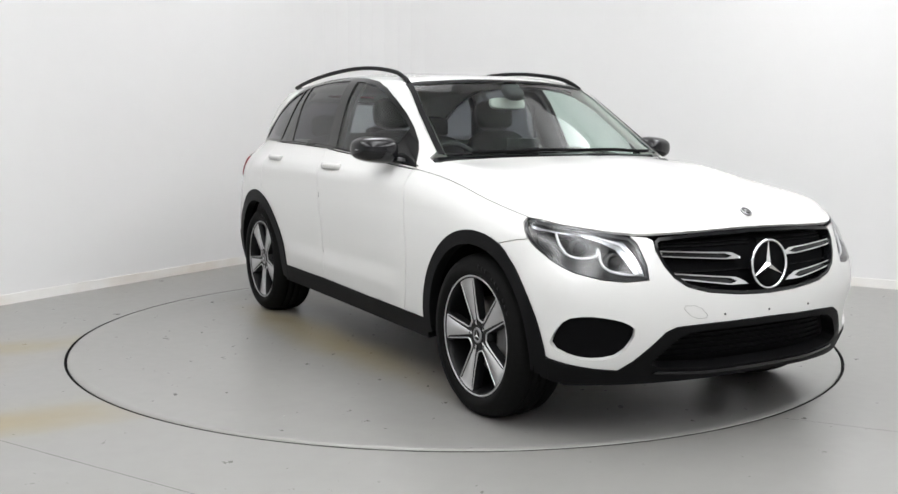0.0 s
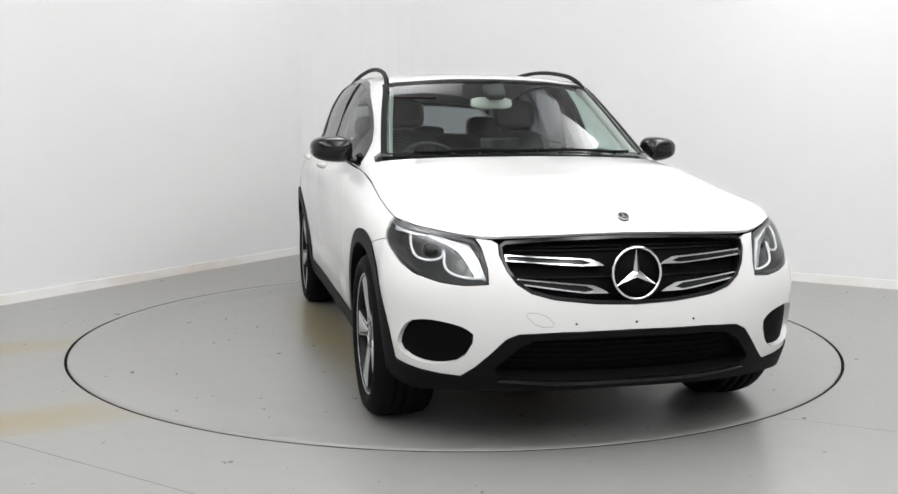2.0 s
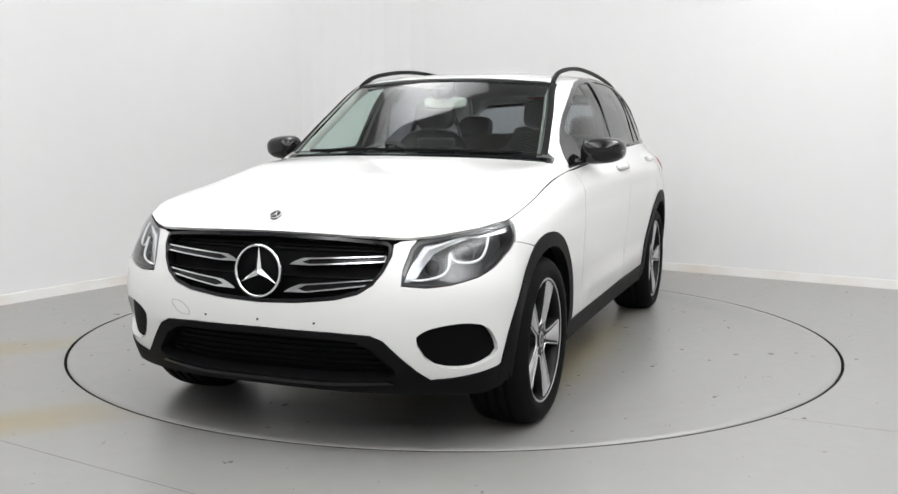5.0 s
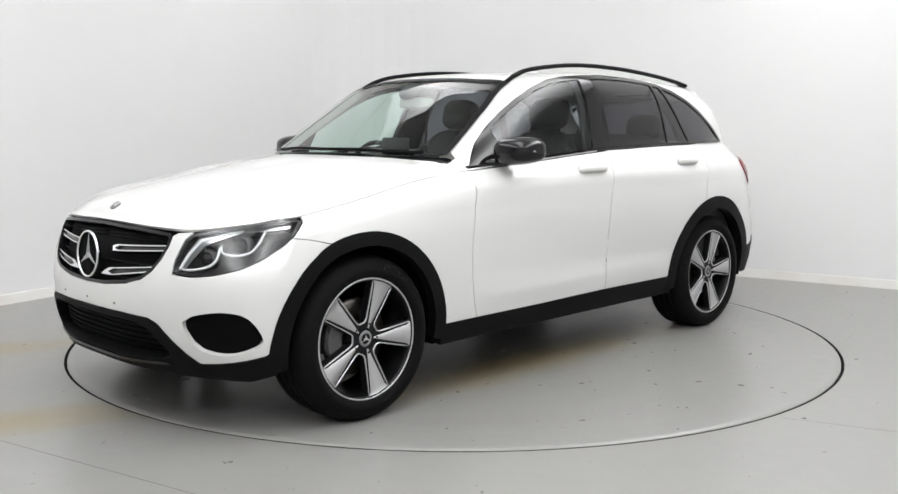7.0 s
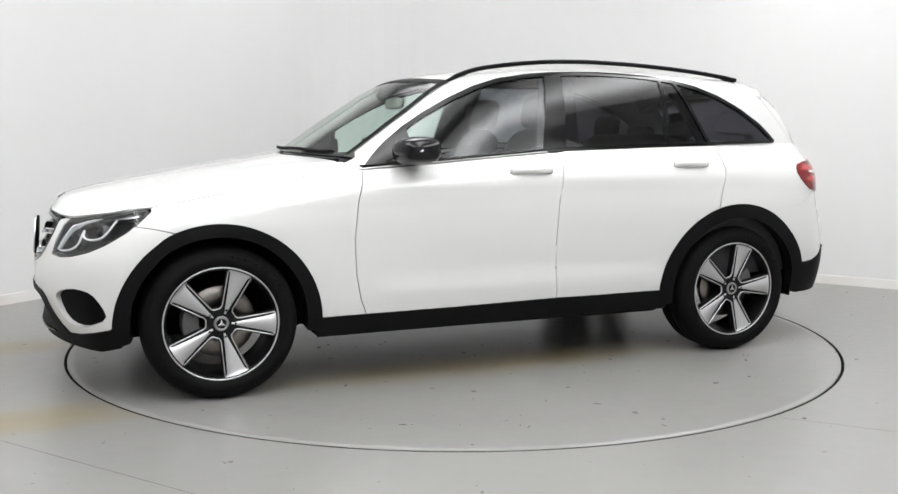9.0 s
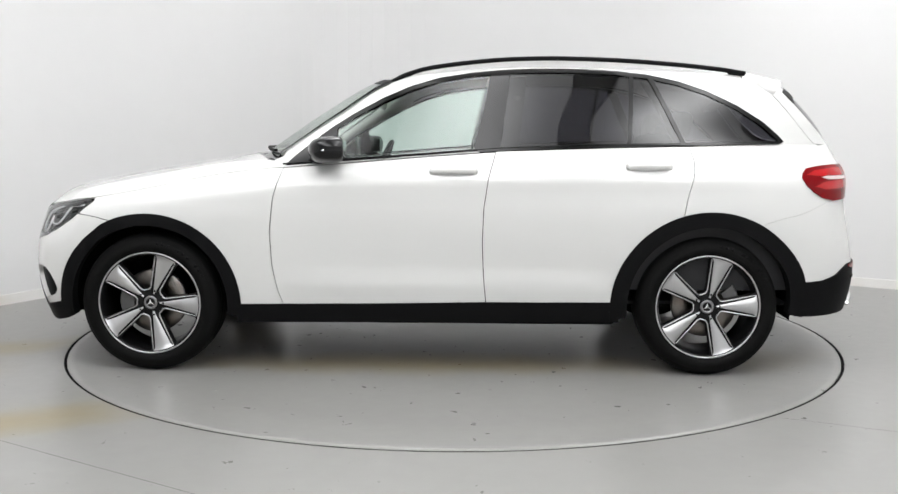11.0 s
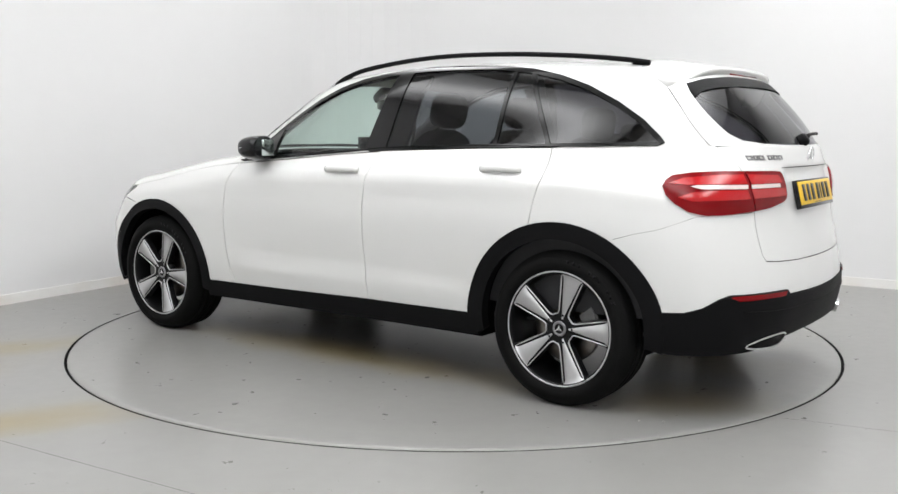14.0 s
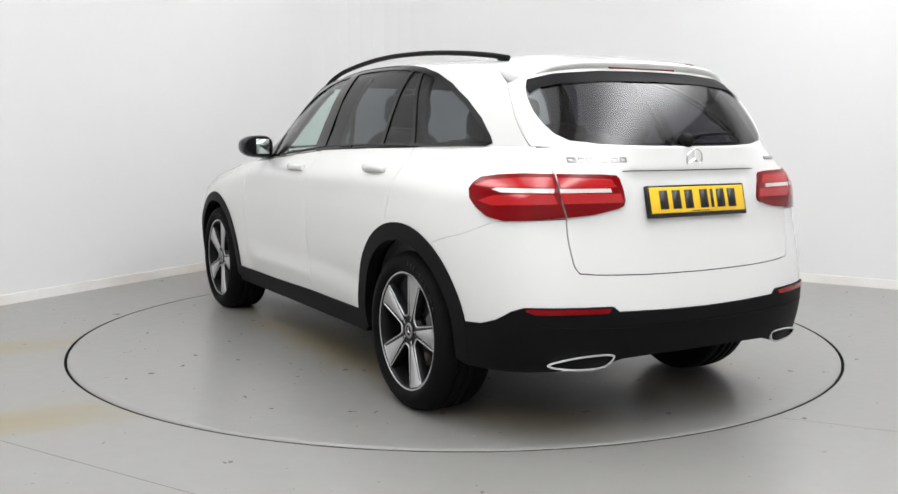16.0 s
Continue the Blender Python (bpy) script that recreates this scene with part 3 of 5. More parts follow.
def V(*pts):
    """Turns true (y, z) on the tailgate into places of rear_map."""
    out = []
    for y, z in pts:
        lo, hi = 0.0, 0.75
        for _ in range(24):
            mid = (lo + hi) / 2
            lo, hi = (mid, hi) if rear_map(mid, z)[0].y < abs(y) else (lo, mid)
        out.append((math.copysign(lo, y), z))
    return out


def VX(*pts):
    """The same from true (x, z)."""
    out = []
    for x, z in pts:
        lo, hi = 0.2, 0.95
        for _ in range(24):
            mid = (lo + hi) / 2
            lo, hi = (mid, hi) if rear_map(mid, z)[0].x < x else (lo, mid)
        out.append((lo, z))
    return out


def plan_map(x, y):
    return cast((x, y, 3.0), (0, 0, -1))


# ---- panels cut out of the body surfaces ----
def dense(loop, step):
    out = []
    for i, p in enumerate(loop):
        q = loop[(i + 1) % len(loop)]
        n = max(1, int(math.hypot(q[0] - p[0], q[1] - p[1]) / step))
        out += [(p[0] + (q[0] - p[0]) * k / n, p[1] + (q[1] - p[1]) * k / n) for k in range(n)]
    return out


def smooth_loop(loop, rounds=2):
    """Rounds the corners of an outline."""
    for _ in range(rounds):
        nxt = []
        for i, p in enumerate(loop):
            q = loop[(i + 1) % len(loop)]
            nxt += [(p[0] * 0.75 + q[0] * 0.25, p[1] * 0.75 + q[1] * 0.25), (p[0] * 0.25 + q[0] * 0.75, p[1] * 0.25 + q[1] * 0.75)]
        loop = nxt
    return loop


def within(poly, pts):
    x, y = pts[:, 0], pts[:, 1]
    res = np.zeros(len(pts), bool)
    for i in range(len(poly)):
        (x0, y0), (x1, y1) = poly[i], poly[(i + 1) % len(poly)]
        if y0 == y1:
            continue
        c = ((y0 > y) != (y1 > y)) & (x < (x1 - x0) * (y - y0) / (y1 - y0) + x0)
        res ^= c
    return res


def fill(outline, holes, step, aspect=1.0):
    loops = [dense(outline, step)] + [dense(h, step) for h in holes]
    verts, edges = [], []
    for lp in loops:
        o = len(verts)
        verts += lp
        edges += [(o + k, o + (k + 1) % len(lp)) for k in range(len(lp))]
    edge_pts = np.array(verts)
    lo, hi = edge_pts.min(0), edge_pts.max(0)
    gx, gy = np.meshgrid(np.arange(lo[0] + step / 2, hi[0], step), np.arange(lo[1] + step / 2, hi[1], step))
    g = np.stack([gx.ravel(), gy.ravel()], 1)
    keep = within(outline, g)
    for h in holes:
        keep &= ~within(h, g)
    g = g[keep]
    if len(g):
        d = np.sqrt(((g[:, None, :] - edge_pts[None]) ** 2).sum(-1)).min(1)
        g = g[d > step * 0.45]
    allv = [Vector(p) for p in verts] + [Vector(p) for p in g.tolist()]
    vo, _, fo, _, _, _ = delaunay_2d_cdt(allv, edges, [], 0, 1e-6)
    cen = np.array([[sum(vo[i].x for i in f) / 3, sum(vo[i].y for i in f) / 3] for f in fo])
    ok = within(outline, cen)
    for h in holes:
        ok &= ~within(h, cen)
    faces = [tuple(f) for f, k in zip(fo, ok) if k]
    return vo, faces


def panel_mesh(outline, mapper, holes=(), step=0.035, offset=0.0, thick=0.012, mirror=False):
    """Vertices and faces of a sheet of that outline laid on a body surface, with turned-in edges."""
    vo, faces = fill(outline, list(holes), step)
    pos, nor = [], []
    for v in vo:
        p, n = mapper(v.x, v.y)
        pos.append(p + n * offset)
        nor.append(n)
    count = {}
    fixed = []
    for f in faces:
        a, b, c = f
        n = (pos[b] - pos[a]).cross(pos[c] - pos[a])
        if n.dot(nor[a]) < 0:
            f = (a, c, b)
        fixed.append(f)
        for k in range(3):
            e = (f[k], f[(k + 1) % 3])
            count[e] = count.get(e, 0) + 1
    verts = list(pos)
    norms = list(nor)
    out = list(fixed)
    if thick:
        ring = {}
        border = [e for e in count if (e[1], e[0]) not in count]
        for e in border:
            for i in e:
                if i not in ring:
                    ring[i] = len(verts)
                    verts.append(pos[i])
                    verts.append(pos[i] - nor[i] * thick)
                    norms += [Vector(), Vector()]
        for a, b in border:
            outward = (pos[b] - pos[a]).cross(nor[a])
            for i in (a, b):
                norms[ring[i]] = norms[ring[i]] + outward
                norms[ring[i] + 1] = norms[ring[i]]
            out.append((ring[b], ring[a], ring[a] + 1, ring[b] + 1))
    used = sorted({i for f in out for i in f})
    new_id = {o: k for k, o in enumerate(used)}
    verts = [verts[o] for o in used]
    norms = [norms[o].normalized() for o in used]
    out = [tuple(new_id[i] for i in f) for f in out]
    if mirror:
        verts = [Vector((v.x, -v.y, v.z)) for v in verts]
        norms = [Vector((v.x, -v.y, v.z)) for v in norms]
        out = [tuple(reversed(f)) for f in out]
    return verts, out, norms


def panel(name, outline, mapper, material, parent=None, label="", **kw):
    v, f, n = panel_mesh(outline, mapper, **kw)
    ob = mesh_ob(name, v, f, material, None, label, normals=n)
    if parent is None:
        on_car(ob)
    else:
        ob.parent = parent
    return ob


def both(name, outline, mapper, material, label="", **kw):
    return [panel(name, outline, mapper, material, None, label, mirror=m, **kw) for m in (False, True)]


def arc(cx, cz, r, a0, a1, n=24):
    return [(cx + r * math.cos(radians(a0 + (a1 - a0) * k / n)), cz + r * math.sin(radians(a0 + (a1 - a0) * k / n))) for k in range(n + 1)]


HUB_X, HUB_Z = 1.4365, 0.347
ARCH_F, ARCH_R, ARCH_Z = 0.474, 0.498, 0.337
GAP_A = [(0.742, 0.343), (0.772, 0.42), (0.797, 0.55), (0.805, 0.72), (0.785, 0.90), (0.755, 1.0), (0.742, 1.046)]
GAP_B = [(-0.303, 0.364), (-0.290, 0.5), (-0.283, 0.68), (-0.290, 0.85), (-0.312, 1.0), (-0.350, 1.132)]
GAP_C = [(-1.292, 0.80), (-1.310, 0.90), (-1.345, 1.03), (-1.350, 1.09), (-1.335, 1.160)]


def moved(line, dx):
    return [(x + dx, z) for x, z in line]


# headlight outline, from its inner lower corner round
HEAD_IN = F((0.556, 0.667), (0.556, 0.72), (0.572, 0.80), (0.590, 0.826))
HEAD_TOP = F((0.64, 0.838), (0.70, 0.850), (0.755, 0.860)) + S((1.80, 0.880), (1.75, 0.884))
HEAD_LOW = S((1.733, 0.868), (1.765, 0.842), (1.81, 0.805), (1.87, 0.762)) + F((0.840, 0.725), (0.80, 0.694), (0.72, 0.669), (0.64, 0.660))
HEAD = HEAD_IN + HEAD_TOP + HEAD_LOW


def grow(loop, d):
    """An outline moved outwards by d."""
    n = len(loop)
    area = sum(loop[i][0] * loop[(i + 1) % n][1] - loop[(i + 1) % n][0] * loop[i][1] for i in range(n))
    s = 1 if area > 0 else -1
    out = []
    for i, p in enumerate(loop):
        a, b = loop[i - 1], loop[(i + 1) % n]
        tx, ty = b[0] - a[0], b[1] - a[1]
        h = math.hypot(tx, ty) or 1
        out.append((p[0] + s * ty / h * d, p[1] - s * tx / h * d))
    return out


GRILLE_HALF = [(0.0, 0.588), (0.16, 0.595), (0.32, 0.613), (0.405, 0.636), (0.458, 0.672), (0.490, 0.72), (0.507, 0.775), (0.505, 0.808), (0.485, 0.823), (0.30, 0.836), (0.0, 0.842)]
GRILLE = F(*GRILLE_HALF) + F(*[(-y, z) for y, z in reversed(GRILLE_HALF[1:-1])])
FOG = smooth_loop(F((0.600, 0.468), (0.640, 0.502), (0.70, 0.518), (0.770, 0.527), (0.832, 0.512), (0.858, 0.45), (0.862, 0.395), (0.80, 0.354), (0.72, 0.345), (0.645, 0.368)), 1)
INT_EDGE = [(0.0, 0.492), (0.30, 0.490), (0.45, 0.482), (0.495, 0.462), (0.55, 0.40), (0.60, 0.345), (0.645, 0.306)]
CORNER_EDGE = [(0.72, 0.312), (0.80, 0.327), (0.855, 0.345)]

bump_half = (F(*[(y, z - 0.004) for y, z in GRILLE_HALF[:6]]) + F((0.511, 0.772), (0.510, 0.812), (0.53, 0.824), (0.584, 0.829)))
head_under = grow(HEAD, 0.004)
bump_half = bump_half + [head_under[2], head_under[1], head_under[0]] + list(reversed(head_under[11:]))
bump_half += S((1.80, 0.807), (1.745, 0.7985), (1.69, 0.7885), (1.623, 0.7725)) + S(*arc(HUB_X, ARCH_Z, ARCH_F, 64, 2, 14)) + F(*reversed(CORNER_EDGE)) + F(*reversed(INT_EDGE))
mirror_u = [(2 * U0 - u, z) for u, z in bump_half]
bump_loop = bump_half[:-1] + [bump_half[-1]] + list(reversed(mirror_u[1:-1]))
FOGM = [(2 * U0 - u, z) for u, z in FOG]
panel("front_bumper", bump_loop, low_map, PAINT, holes=[FOG, FOGM], thick=0.03)

# front wings
wing = S(*GAP_A) + [(-x, top_row(-x)[2] - 0.002) for x in (0.80, 0.86, 0.93, 1.0, 1.1, 1.2, 1.27, 1.36, 1.44, 1.52, 1.60, 1.67, 1.728)] \
    + S((1.727, 0.868), (1.760, 0.840), (1.795, 0.810), (1.745, 0.802), (1.69, 0.792), (1.615, 0.776)) + S(*arc(HUB_X, ARCH_Z, ARCH_F, 66, 180, 22)) + S((0.955, 0.343))
both("front_wing", wing, low_map, PAINT)
fdoor = S(*moved(GAP_A, -0.0042)) + S((0.72, 1.046), (0.3, 1.078), (-0.0, 1.104), (-0.342, 1.128)) + S(*reversed(moved(GAP_B, 0.002)))
both("front_door", fdoor, low_map, PAINT)
rdoor = S(*moved(GAP_B, -0.002)) + S((-0.6, 1.140), (-0.9, 1.150), (-1.2, 1.157), (-1.328, 1.160)) + S(*reversed(moved(GAP_C, 0.002))) \
    + S(*arc(-HUB_X, ARCH_Z, ARCH_R, 71, 4, 16)) + S((-0.955, 0.365))
both("rear_door", rdoor, low_map, PAINT)
GATE = R((0.640, 1.168), (0.633, 1.09), (0.632, 1.03), (0.628, 0.97), (0.608, 0.90), (0.604, 0.80), (0.593, 0.715))
quarter = S(*moved(GAP_C, -0.002)) + S((-1.44, 1.170), (-1.6, 1.174), (-1.75, 1.177)) + [(1.95, 1.177), (2.15, 1.175)] + [(u - 0.002, z + (0.006 if k == 0 else 0)) for k, (u, z) in enumerate(GATE[:5])] \
    + [(2.2, 0.891), (2.1, 0.884), (2.0, 0.854), (1.90, 0.825), (1.80, 0.804), (1.70, 0.775)] + [(-x, z) for x, z in arc(-HUB_X, ARCH_Z, ARCH_R, 123, 73, 10)]
both("quarter_panel", quarter, low_map, PAINT)
BLACK_TOP = [(1.905, 0.478), (2.02, 0.484), (2.12, 0.508), (2.21, 0.545), (2.28, 0.562)]
rb_half = [(1.702, 0.7736), (1.80, 0.8027), (1.90, 0.8237), (2.0, 0.8527), (2.1, 0.8827), (2.2, 0.8897)] + [(u - 0.002, z - (0.004 if k == 0 else 0)) for k, (u, z) in enumerate(GATE[4:])] + R((0.575, 0.687), (0.50, 0.680), (0.30, 0.672)) + [(3.12, 0.669)]
rb_low = [(3.12, 0.530)] + R((0.2, 0.532), (0.425, 0.538), (0.45, 0.560)) + list(reversed(BLACK_TOP)) + [(-x, z) for x, z in arc(-HUB_X, ARCH_Z, ARCH_R, 164, 123, 8)]
rb = rb_half + rb_low
rbm = [(2 * U1 - u, z) for u, z in rb]
rb_loop = rb_half + list(reversed(rbm[:len(rb_half) - 1])) + list(reversed(rbm[len(rb_half) + 1:])) + rb_low
panel("rear_bumper", rb_loop, low_map, PAINT, thick=0.03)

# tailgate: lower skin and upper frame round the rear window
tg_half = [(3.12, 0.673)] + R((0.30, 0.676), (0.50, 0.684), (0.572, 0.691)) + [(u + 0.003, z) for u, z in reversed(GATE)]
tg_top = [(2.35, 1.172), (2.6, 1.170), (2.85, 1.169), (3.12, 1.169)]
tgm = [(2 * U1 - u, z) for u, z in tg_half + tg_top]
tg_loop = tg_half + tg_top + list(reversed(tgm[1:-1]))
panel("tailgate", tg_loop, low_map, PAINT, step=0.022)

# upper body: bonnet, windscreen, roof, tailgate frame
def up_panel(name, s0, s1, j0, material, label="", ns=30, nj=30, offset=0.0, thick=0.012, j1=None):
    j1 = 2 * (NJ - 1) - j0 if j1 is None else j1
    pos, nor = [], []
    for a in range(ns + 1):
        for b in range(nj + 1):
            p, n = up_map(s0 + (s1 - s0) * a / ns, j0 + (j1 - j0) * b / nj)
            pos.append(p + n * offset)
            nor.append(n)
    w = nj + 1
    faces = [(a * w + b, a * w + b + 1, (a + 1) * w + b + 1, (a + 1) * w + b) for a in range(ns) for b in range(nj)]
    faces = [f if (pos[f[1]] - pos[f[0]]).cross(pos[f[3]] - pos[f[0]]).dot(nor[f[0]]) > 0 else tuple(reversed(f)) for f in faces]
    verts = list(pos)
    loop = [b for b in range(w)] + [a * w + nj for a in range(1, ns + 1)] + [ns * w + b for b in range(nj - 1, -1, -1)] + [a * w for a in range(ns - 1, 0, -1)]
    base = len(verts)
    for i in loop:
        verts += [pos[i], pos[i] - nor[i] * thick]
    m = len(loop)
    faces += [(base + 2 * k, base + 2 * k + 1, base + 2 * ((k + 1) % m) + 1, base + 2 * ((k + 1) % m)) for k in range(m)]
    return on_car(mesh_ob(name, verts, faces, material, None, label))


bonnet = up_panel("bonnet", 0.02, 3.98, 0.025, PAINT, ns=44, nj=52)
up_panel("cowl", 4.0, 5.02, 2.0, GLOSS, "black plastic cowl below the windscreen", ns=8, nj=30, offset=-0.012)
for a0, a1 in ((0.0, 2.1), (2 * (NJ - 1) - 2.1, 2.0 * (NJ - 1))):
    up_panel("pillar_foot", 3.985, 5.12, a0, PAINT, "", ns=10, nj=12, j1=a1, offset=0.0005)
up_panel("windscreen", 5.0, 6.97, 3.12, GLASS, "clear greenish windscreen", ns=24, nj=30, offset=-0.002, thick=0.004).visible_shadow = False
up_panel("roof", 7.0, 11.78, 3.0, PAINT, ns=50, nj=40)

DLO_LOW = [(0.745, 1.048), (0.30, 1.082), (-0.05, 1.110), (-0.35, 1.134), (-0.6, 1.145), (-0.9, 1.155), (-1.3, 1.163), (-1.6, 1.168), (-1.832, 1.172)]
DLO_TOP = [(-1.842, 1.186), (-1.818, 1.215), (-1.735, 1.288), (-1.605, 1.370), (-1.45, 1.445), (-1.30, 1.496), (-1.14, 1.531), (-0.98, 1.549), (-0.82, 1.558), (-0.69, 1.561), (-0.53, 1.560),
           (-0.38, 1.553), (-0.23, 1.540), (-0.06, 1.514), (0.09, 1.470), (0.24, 1.405), (0.38, 1.330), (0.50, 1.255), (0.60, 1.180), (0.68, 1.110)]
DLO = DLO_LOW + DLO_TOP


def edge_curve(j, s0, s1, n):
    return [(lambda p: (p.x, p.z))(up_point(s0 + (s1 - s0) * k / n, j)) for k in range(n + 1)]


# the body side above the belt: pillars and roof edge in one pressing
frame_loop = [(x, z + 0.0) for x, z in edge_curve(0.02, 5.0, 12.0, 40)] + [(-1.90, 1.173), (-2.02, 1.172), (-1.947, 1.254), (-1.874, 1.347), (-1.801, 1.432), (-1.73, 1.475)] \
    + list(reversed(edge_curve(3.0, 5.15, 11.85, 50)))
both("body_side", frame_loop, side_map, PAINT, holes=[grow(DLO, -0.008)], step=0.03)


# ---- wheels ----
def dish(r):
    """How far the wheel's face lies out at a radius."""
    return -0.016 * (1 - min(r, 0.262) / 0.262) ** 1.2 + 0.004


def spoke_half(r):
    """Half the width of a spoke, which flares into the rim."""
    return 0.029 + 0.21 * (r - 0.08) + 36.0 * max(0.0, r - 0.230) ** 2


def face_half(r):
    """Half the width of a spoke's machined face, with a round end at the hub."""
    return max(0.004, min(spoke_half(r) - 0.0190, 0.0100 + 0.04 * (r - 0.05), math.sqrt(max(0.0, (r - 0.046) * 0.03)))
               if r < 0.085 else spoke_half(r) - 0.0190)


def make_wheel(x, y, turn, right):
    wheel = new("wheel")
    wheel.parent = car
    wheel.matrix_local = Matrix.Translation((x + SHIFT[0], y + SHIFT[1], HUB_Z)) @ (pose(0, 0, 0, 0, 0, 180) if right else Matrix())
    # tyre: y grows to the outside; the hub face lies at y = 0
    prof = [(0.262, 0.005), (0.272, 0.017), (0.290, 0.026), (0.306, 0.0275), (0.308, 0.0262), (0.324, 0.0245), (0.327, 0.0215), (0.342, 0.010), (0.352, -0.006), (0.3575, -0.026), (0.3605, -0.047),
            (0.3615, -0.06), (0.3535, -0.062), (0.3535, -0.070), (0.3615, -0.072), (0.362, -0.105), (0.354, -0.107), (0.354, -0.115), (0.362, -0.117), (0.3615, -0.150), (0.3535, -0.152),
            (0.3535, -0.160), (0.360, -0.162), (0.355, -0.21), (0.340, -0.232), (0.30, -0.238), (0.262, -0.225)]
    v, f = lathe(prof, 96)
    mesh_ob("tyre", [(p[0], p[1], max(p[2], -HUB_Z - 0.010)) for p in v], f, RUBBER, wheel, "black road tyre")
    for k in range(12):
        a = radians(100 + k * 5.2)
        r = 0.317
        bar = box_bm(-0.007, 0.007, 0.0, 0.0012, -0.008, 0.008)
        bmesh.ops.transform(bar, matrix=Matrix.Translation((r * math.cos(a), 0.0248, r * math.sin(a))) @ Matrix.Rotation(-a + radians(90), 4, "Y"), verts=bar.verts[:])
        if k % 4 != 3:
            part("sidewall_mark", bar, CLAD, wheel)
    # rim: barrel and lip
    v, f = lathe([(0.268, 0.006), (0.262, 0.012), (0.254, 0.008), (0.250, -0.004), (0.243, -0.03), (0.235, -0.20), (0.262, -0.222), (0.270, -0.215)], 80)
    mesh_ob("rim", v, f, ALLOYBLK, wheel, "black and machined silver alloy rim")
    v, f = lathe([(0.2695, 0.007), (0.2655, 0.0125), (0.2595, 0.0125), (0.2580, 0.007)], 80)
    mesh_ob("lip", v, f, SATIN, wheel, "machined silver rim lip")
    body_r = [0.055 + 0.207 * k / 14 for k in range(15)]
    face_r = [0.047, 0.049, 0.053, 0.06, 0.07, 0.085] + [0.10 + 0.16 * k / 16 for k in range(17)]
    for k in range(5):
        a = radians(turn + 72 * k)

        def at(r, w, yy, ang=a):
            return (r * math.cos(ang) - w * math.sin(ang), yy, r * math.sin(ang) + w * math.cos(ang))
        verts, faces = [], []
        for r in body_r:
            w, d = spoke_half(r), dish(r)
            verts += [at(r, ww, yy) for ww, yy in ((-w, d - 0.04), (-w, d - 0.003), (-w + 0.003, d), (w - 0.003, d), (w, d - 0.003), (w, d - 0.04))]
        for i in range(len(body_r) - 1):
            for q in range(5):
                faces.append((i * 6 + q, i * 6 + q + 1, (i + 1) * 6 + q + 1, (i + 1) * 6 + q))
        mesh_ob("spoke", verts, faces, ALLOYBLK, wheel, "black alloy spoke with a machined silver face")
        fv, ff = [], []
        for r in face_r:
            w, d = face_half(r), dish(r) + 0.0012
            fv += [at(r, -w, d - 0.001), at(r, -w + 0.0015, d + 0.0012), at(r, w - 0.0015, d + 0.0012), at(r, w, d - 0.001)]
        for i in range(len(face_r) - 1):
            for q in range(3):
                ff.append((i * 4 + q, i * 4 + q + 1, i * 4 + q + 5, i * 4 + q + 4))
        mesh_ob("spoke_face", fv, ff, SATIN, wheel, "machined silver face")
        # the machined line round the opening beside this spoke
        mid = a + radians(36)
        path = [(0.2293, 0.0985), (0.20, 0.0845), (0.14, 0.0558), (0.085, 0.0292), (0.076, 0.0232), (0.070, 0.0135)]
        path = path + [(r, -w) for r, w in reversed(path)]
        lv, lf = [], []
        for i, (r, w) in enumerate(path):
            p0, p1 = path[max(i - 1, 0)], path[min(i + 1, len(path) - 1)]
            tr, tw = p1[0] - p0[0], p1[1] - p0[1]
            h = math.hypot(tr, tw)
            nr, nw = tw / h, -tr / h
            half = 0.0014 if i in (0, len(path) - 1) else 0.0031
            d = dish(math.hypot(r, w)) + 0.0012
            lv += [at(r + nr * half, w + nw * half, d - 0.004, mid), at(r + nr * half * 0.7, w + nw * half * 0.7, d + 0.001, mid),
                   at(r - nr * half * 0.7, w - nw * half * 0.7, d + 0.001, mid), at(r - nr * half, w - nw * half, d - 0.004, mid)]
        for i in range(len(path) - 1):
            for q in range(3):
                lf.append((i * 4 + q, i * 4 + q + 1, i * 4 + q + 5, i * 4 + q + 4))
        mesh_ob("opening_edge", lv, lf, SATIN, wheel, "machined silver edge line")
        v, f = lathe([(0.0, 0.0), (0.0048, 0.0), (0.0058, -0.001), (0.0058, -0.012)], 12, False)
        c = at(0.0655, 0.0, dish(0.0655) + 0.0032)
        mesh_ob("wheel_bolt", [Vector(p) + Vector(c) for p in v], f, ALLOYBLK, wheel, "dark wheel bolt")
    v, f = lathe([(0.0, -0.004), (0.024, -0.004), (0.030, -0.006), (0.036, -0.010), (0.05, -0.0105), (0.064, -0.0095), (0.072, -0.012), (0.073, -0.06)], 40, False)
    mesh_ob("hub", v, f, ALLOYBLK, wheel)
    v, f = lathe([(0.0355, -0.007), (0.033, -0.003), (0.024, -0.002), (0.023, -0.005)], 40)
    mesh_ob("cap_ring", v, f, BADGE, wheel, "grey cap ring")
    for k in range(3):
        a = radians(90 + 120 * k)
        tri = [(0.022 * math.cos(a), -0.0015, 0.022 * math.sin(a)), (0.006 * math.cos(a + 1.05), -0.0015, 0.006 * math.sin(a + 1.05)), (0, 0.0005, 0), (0.006 * math.cos(a - 1.05), -0.0015, 0.006 * math.sin(a - 1.05))]
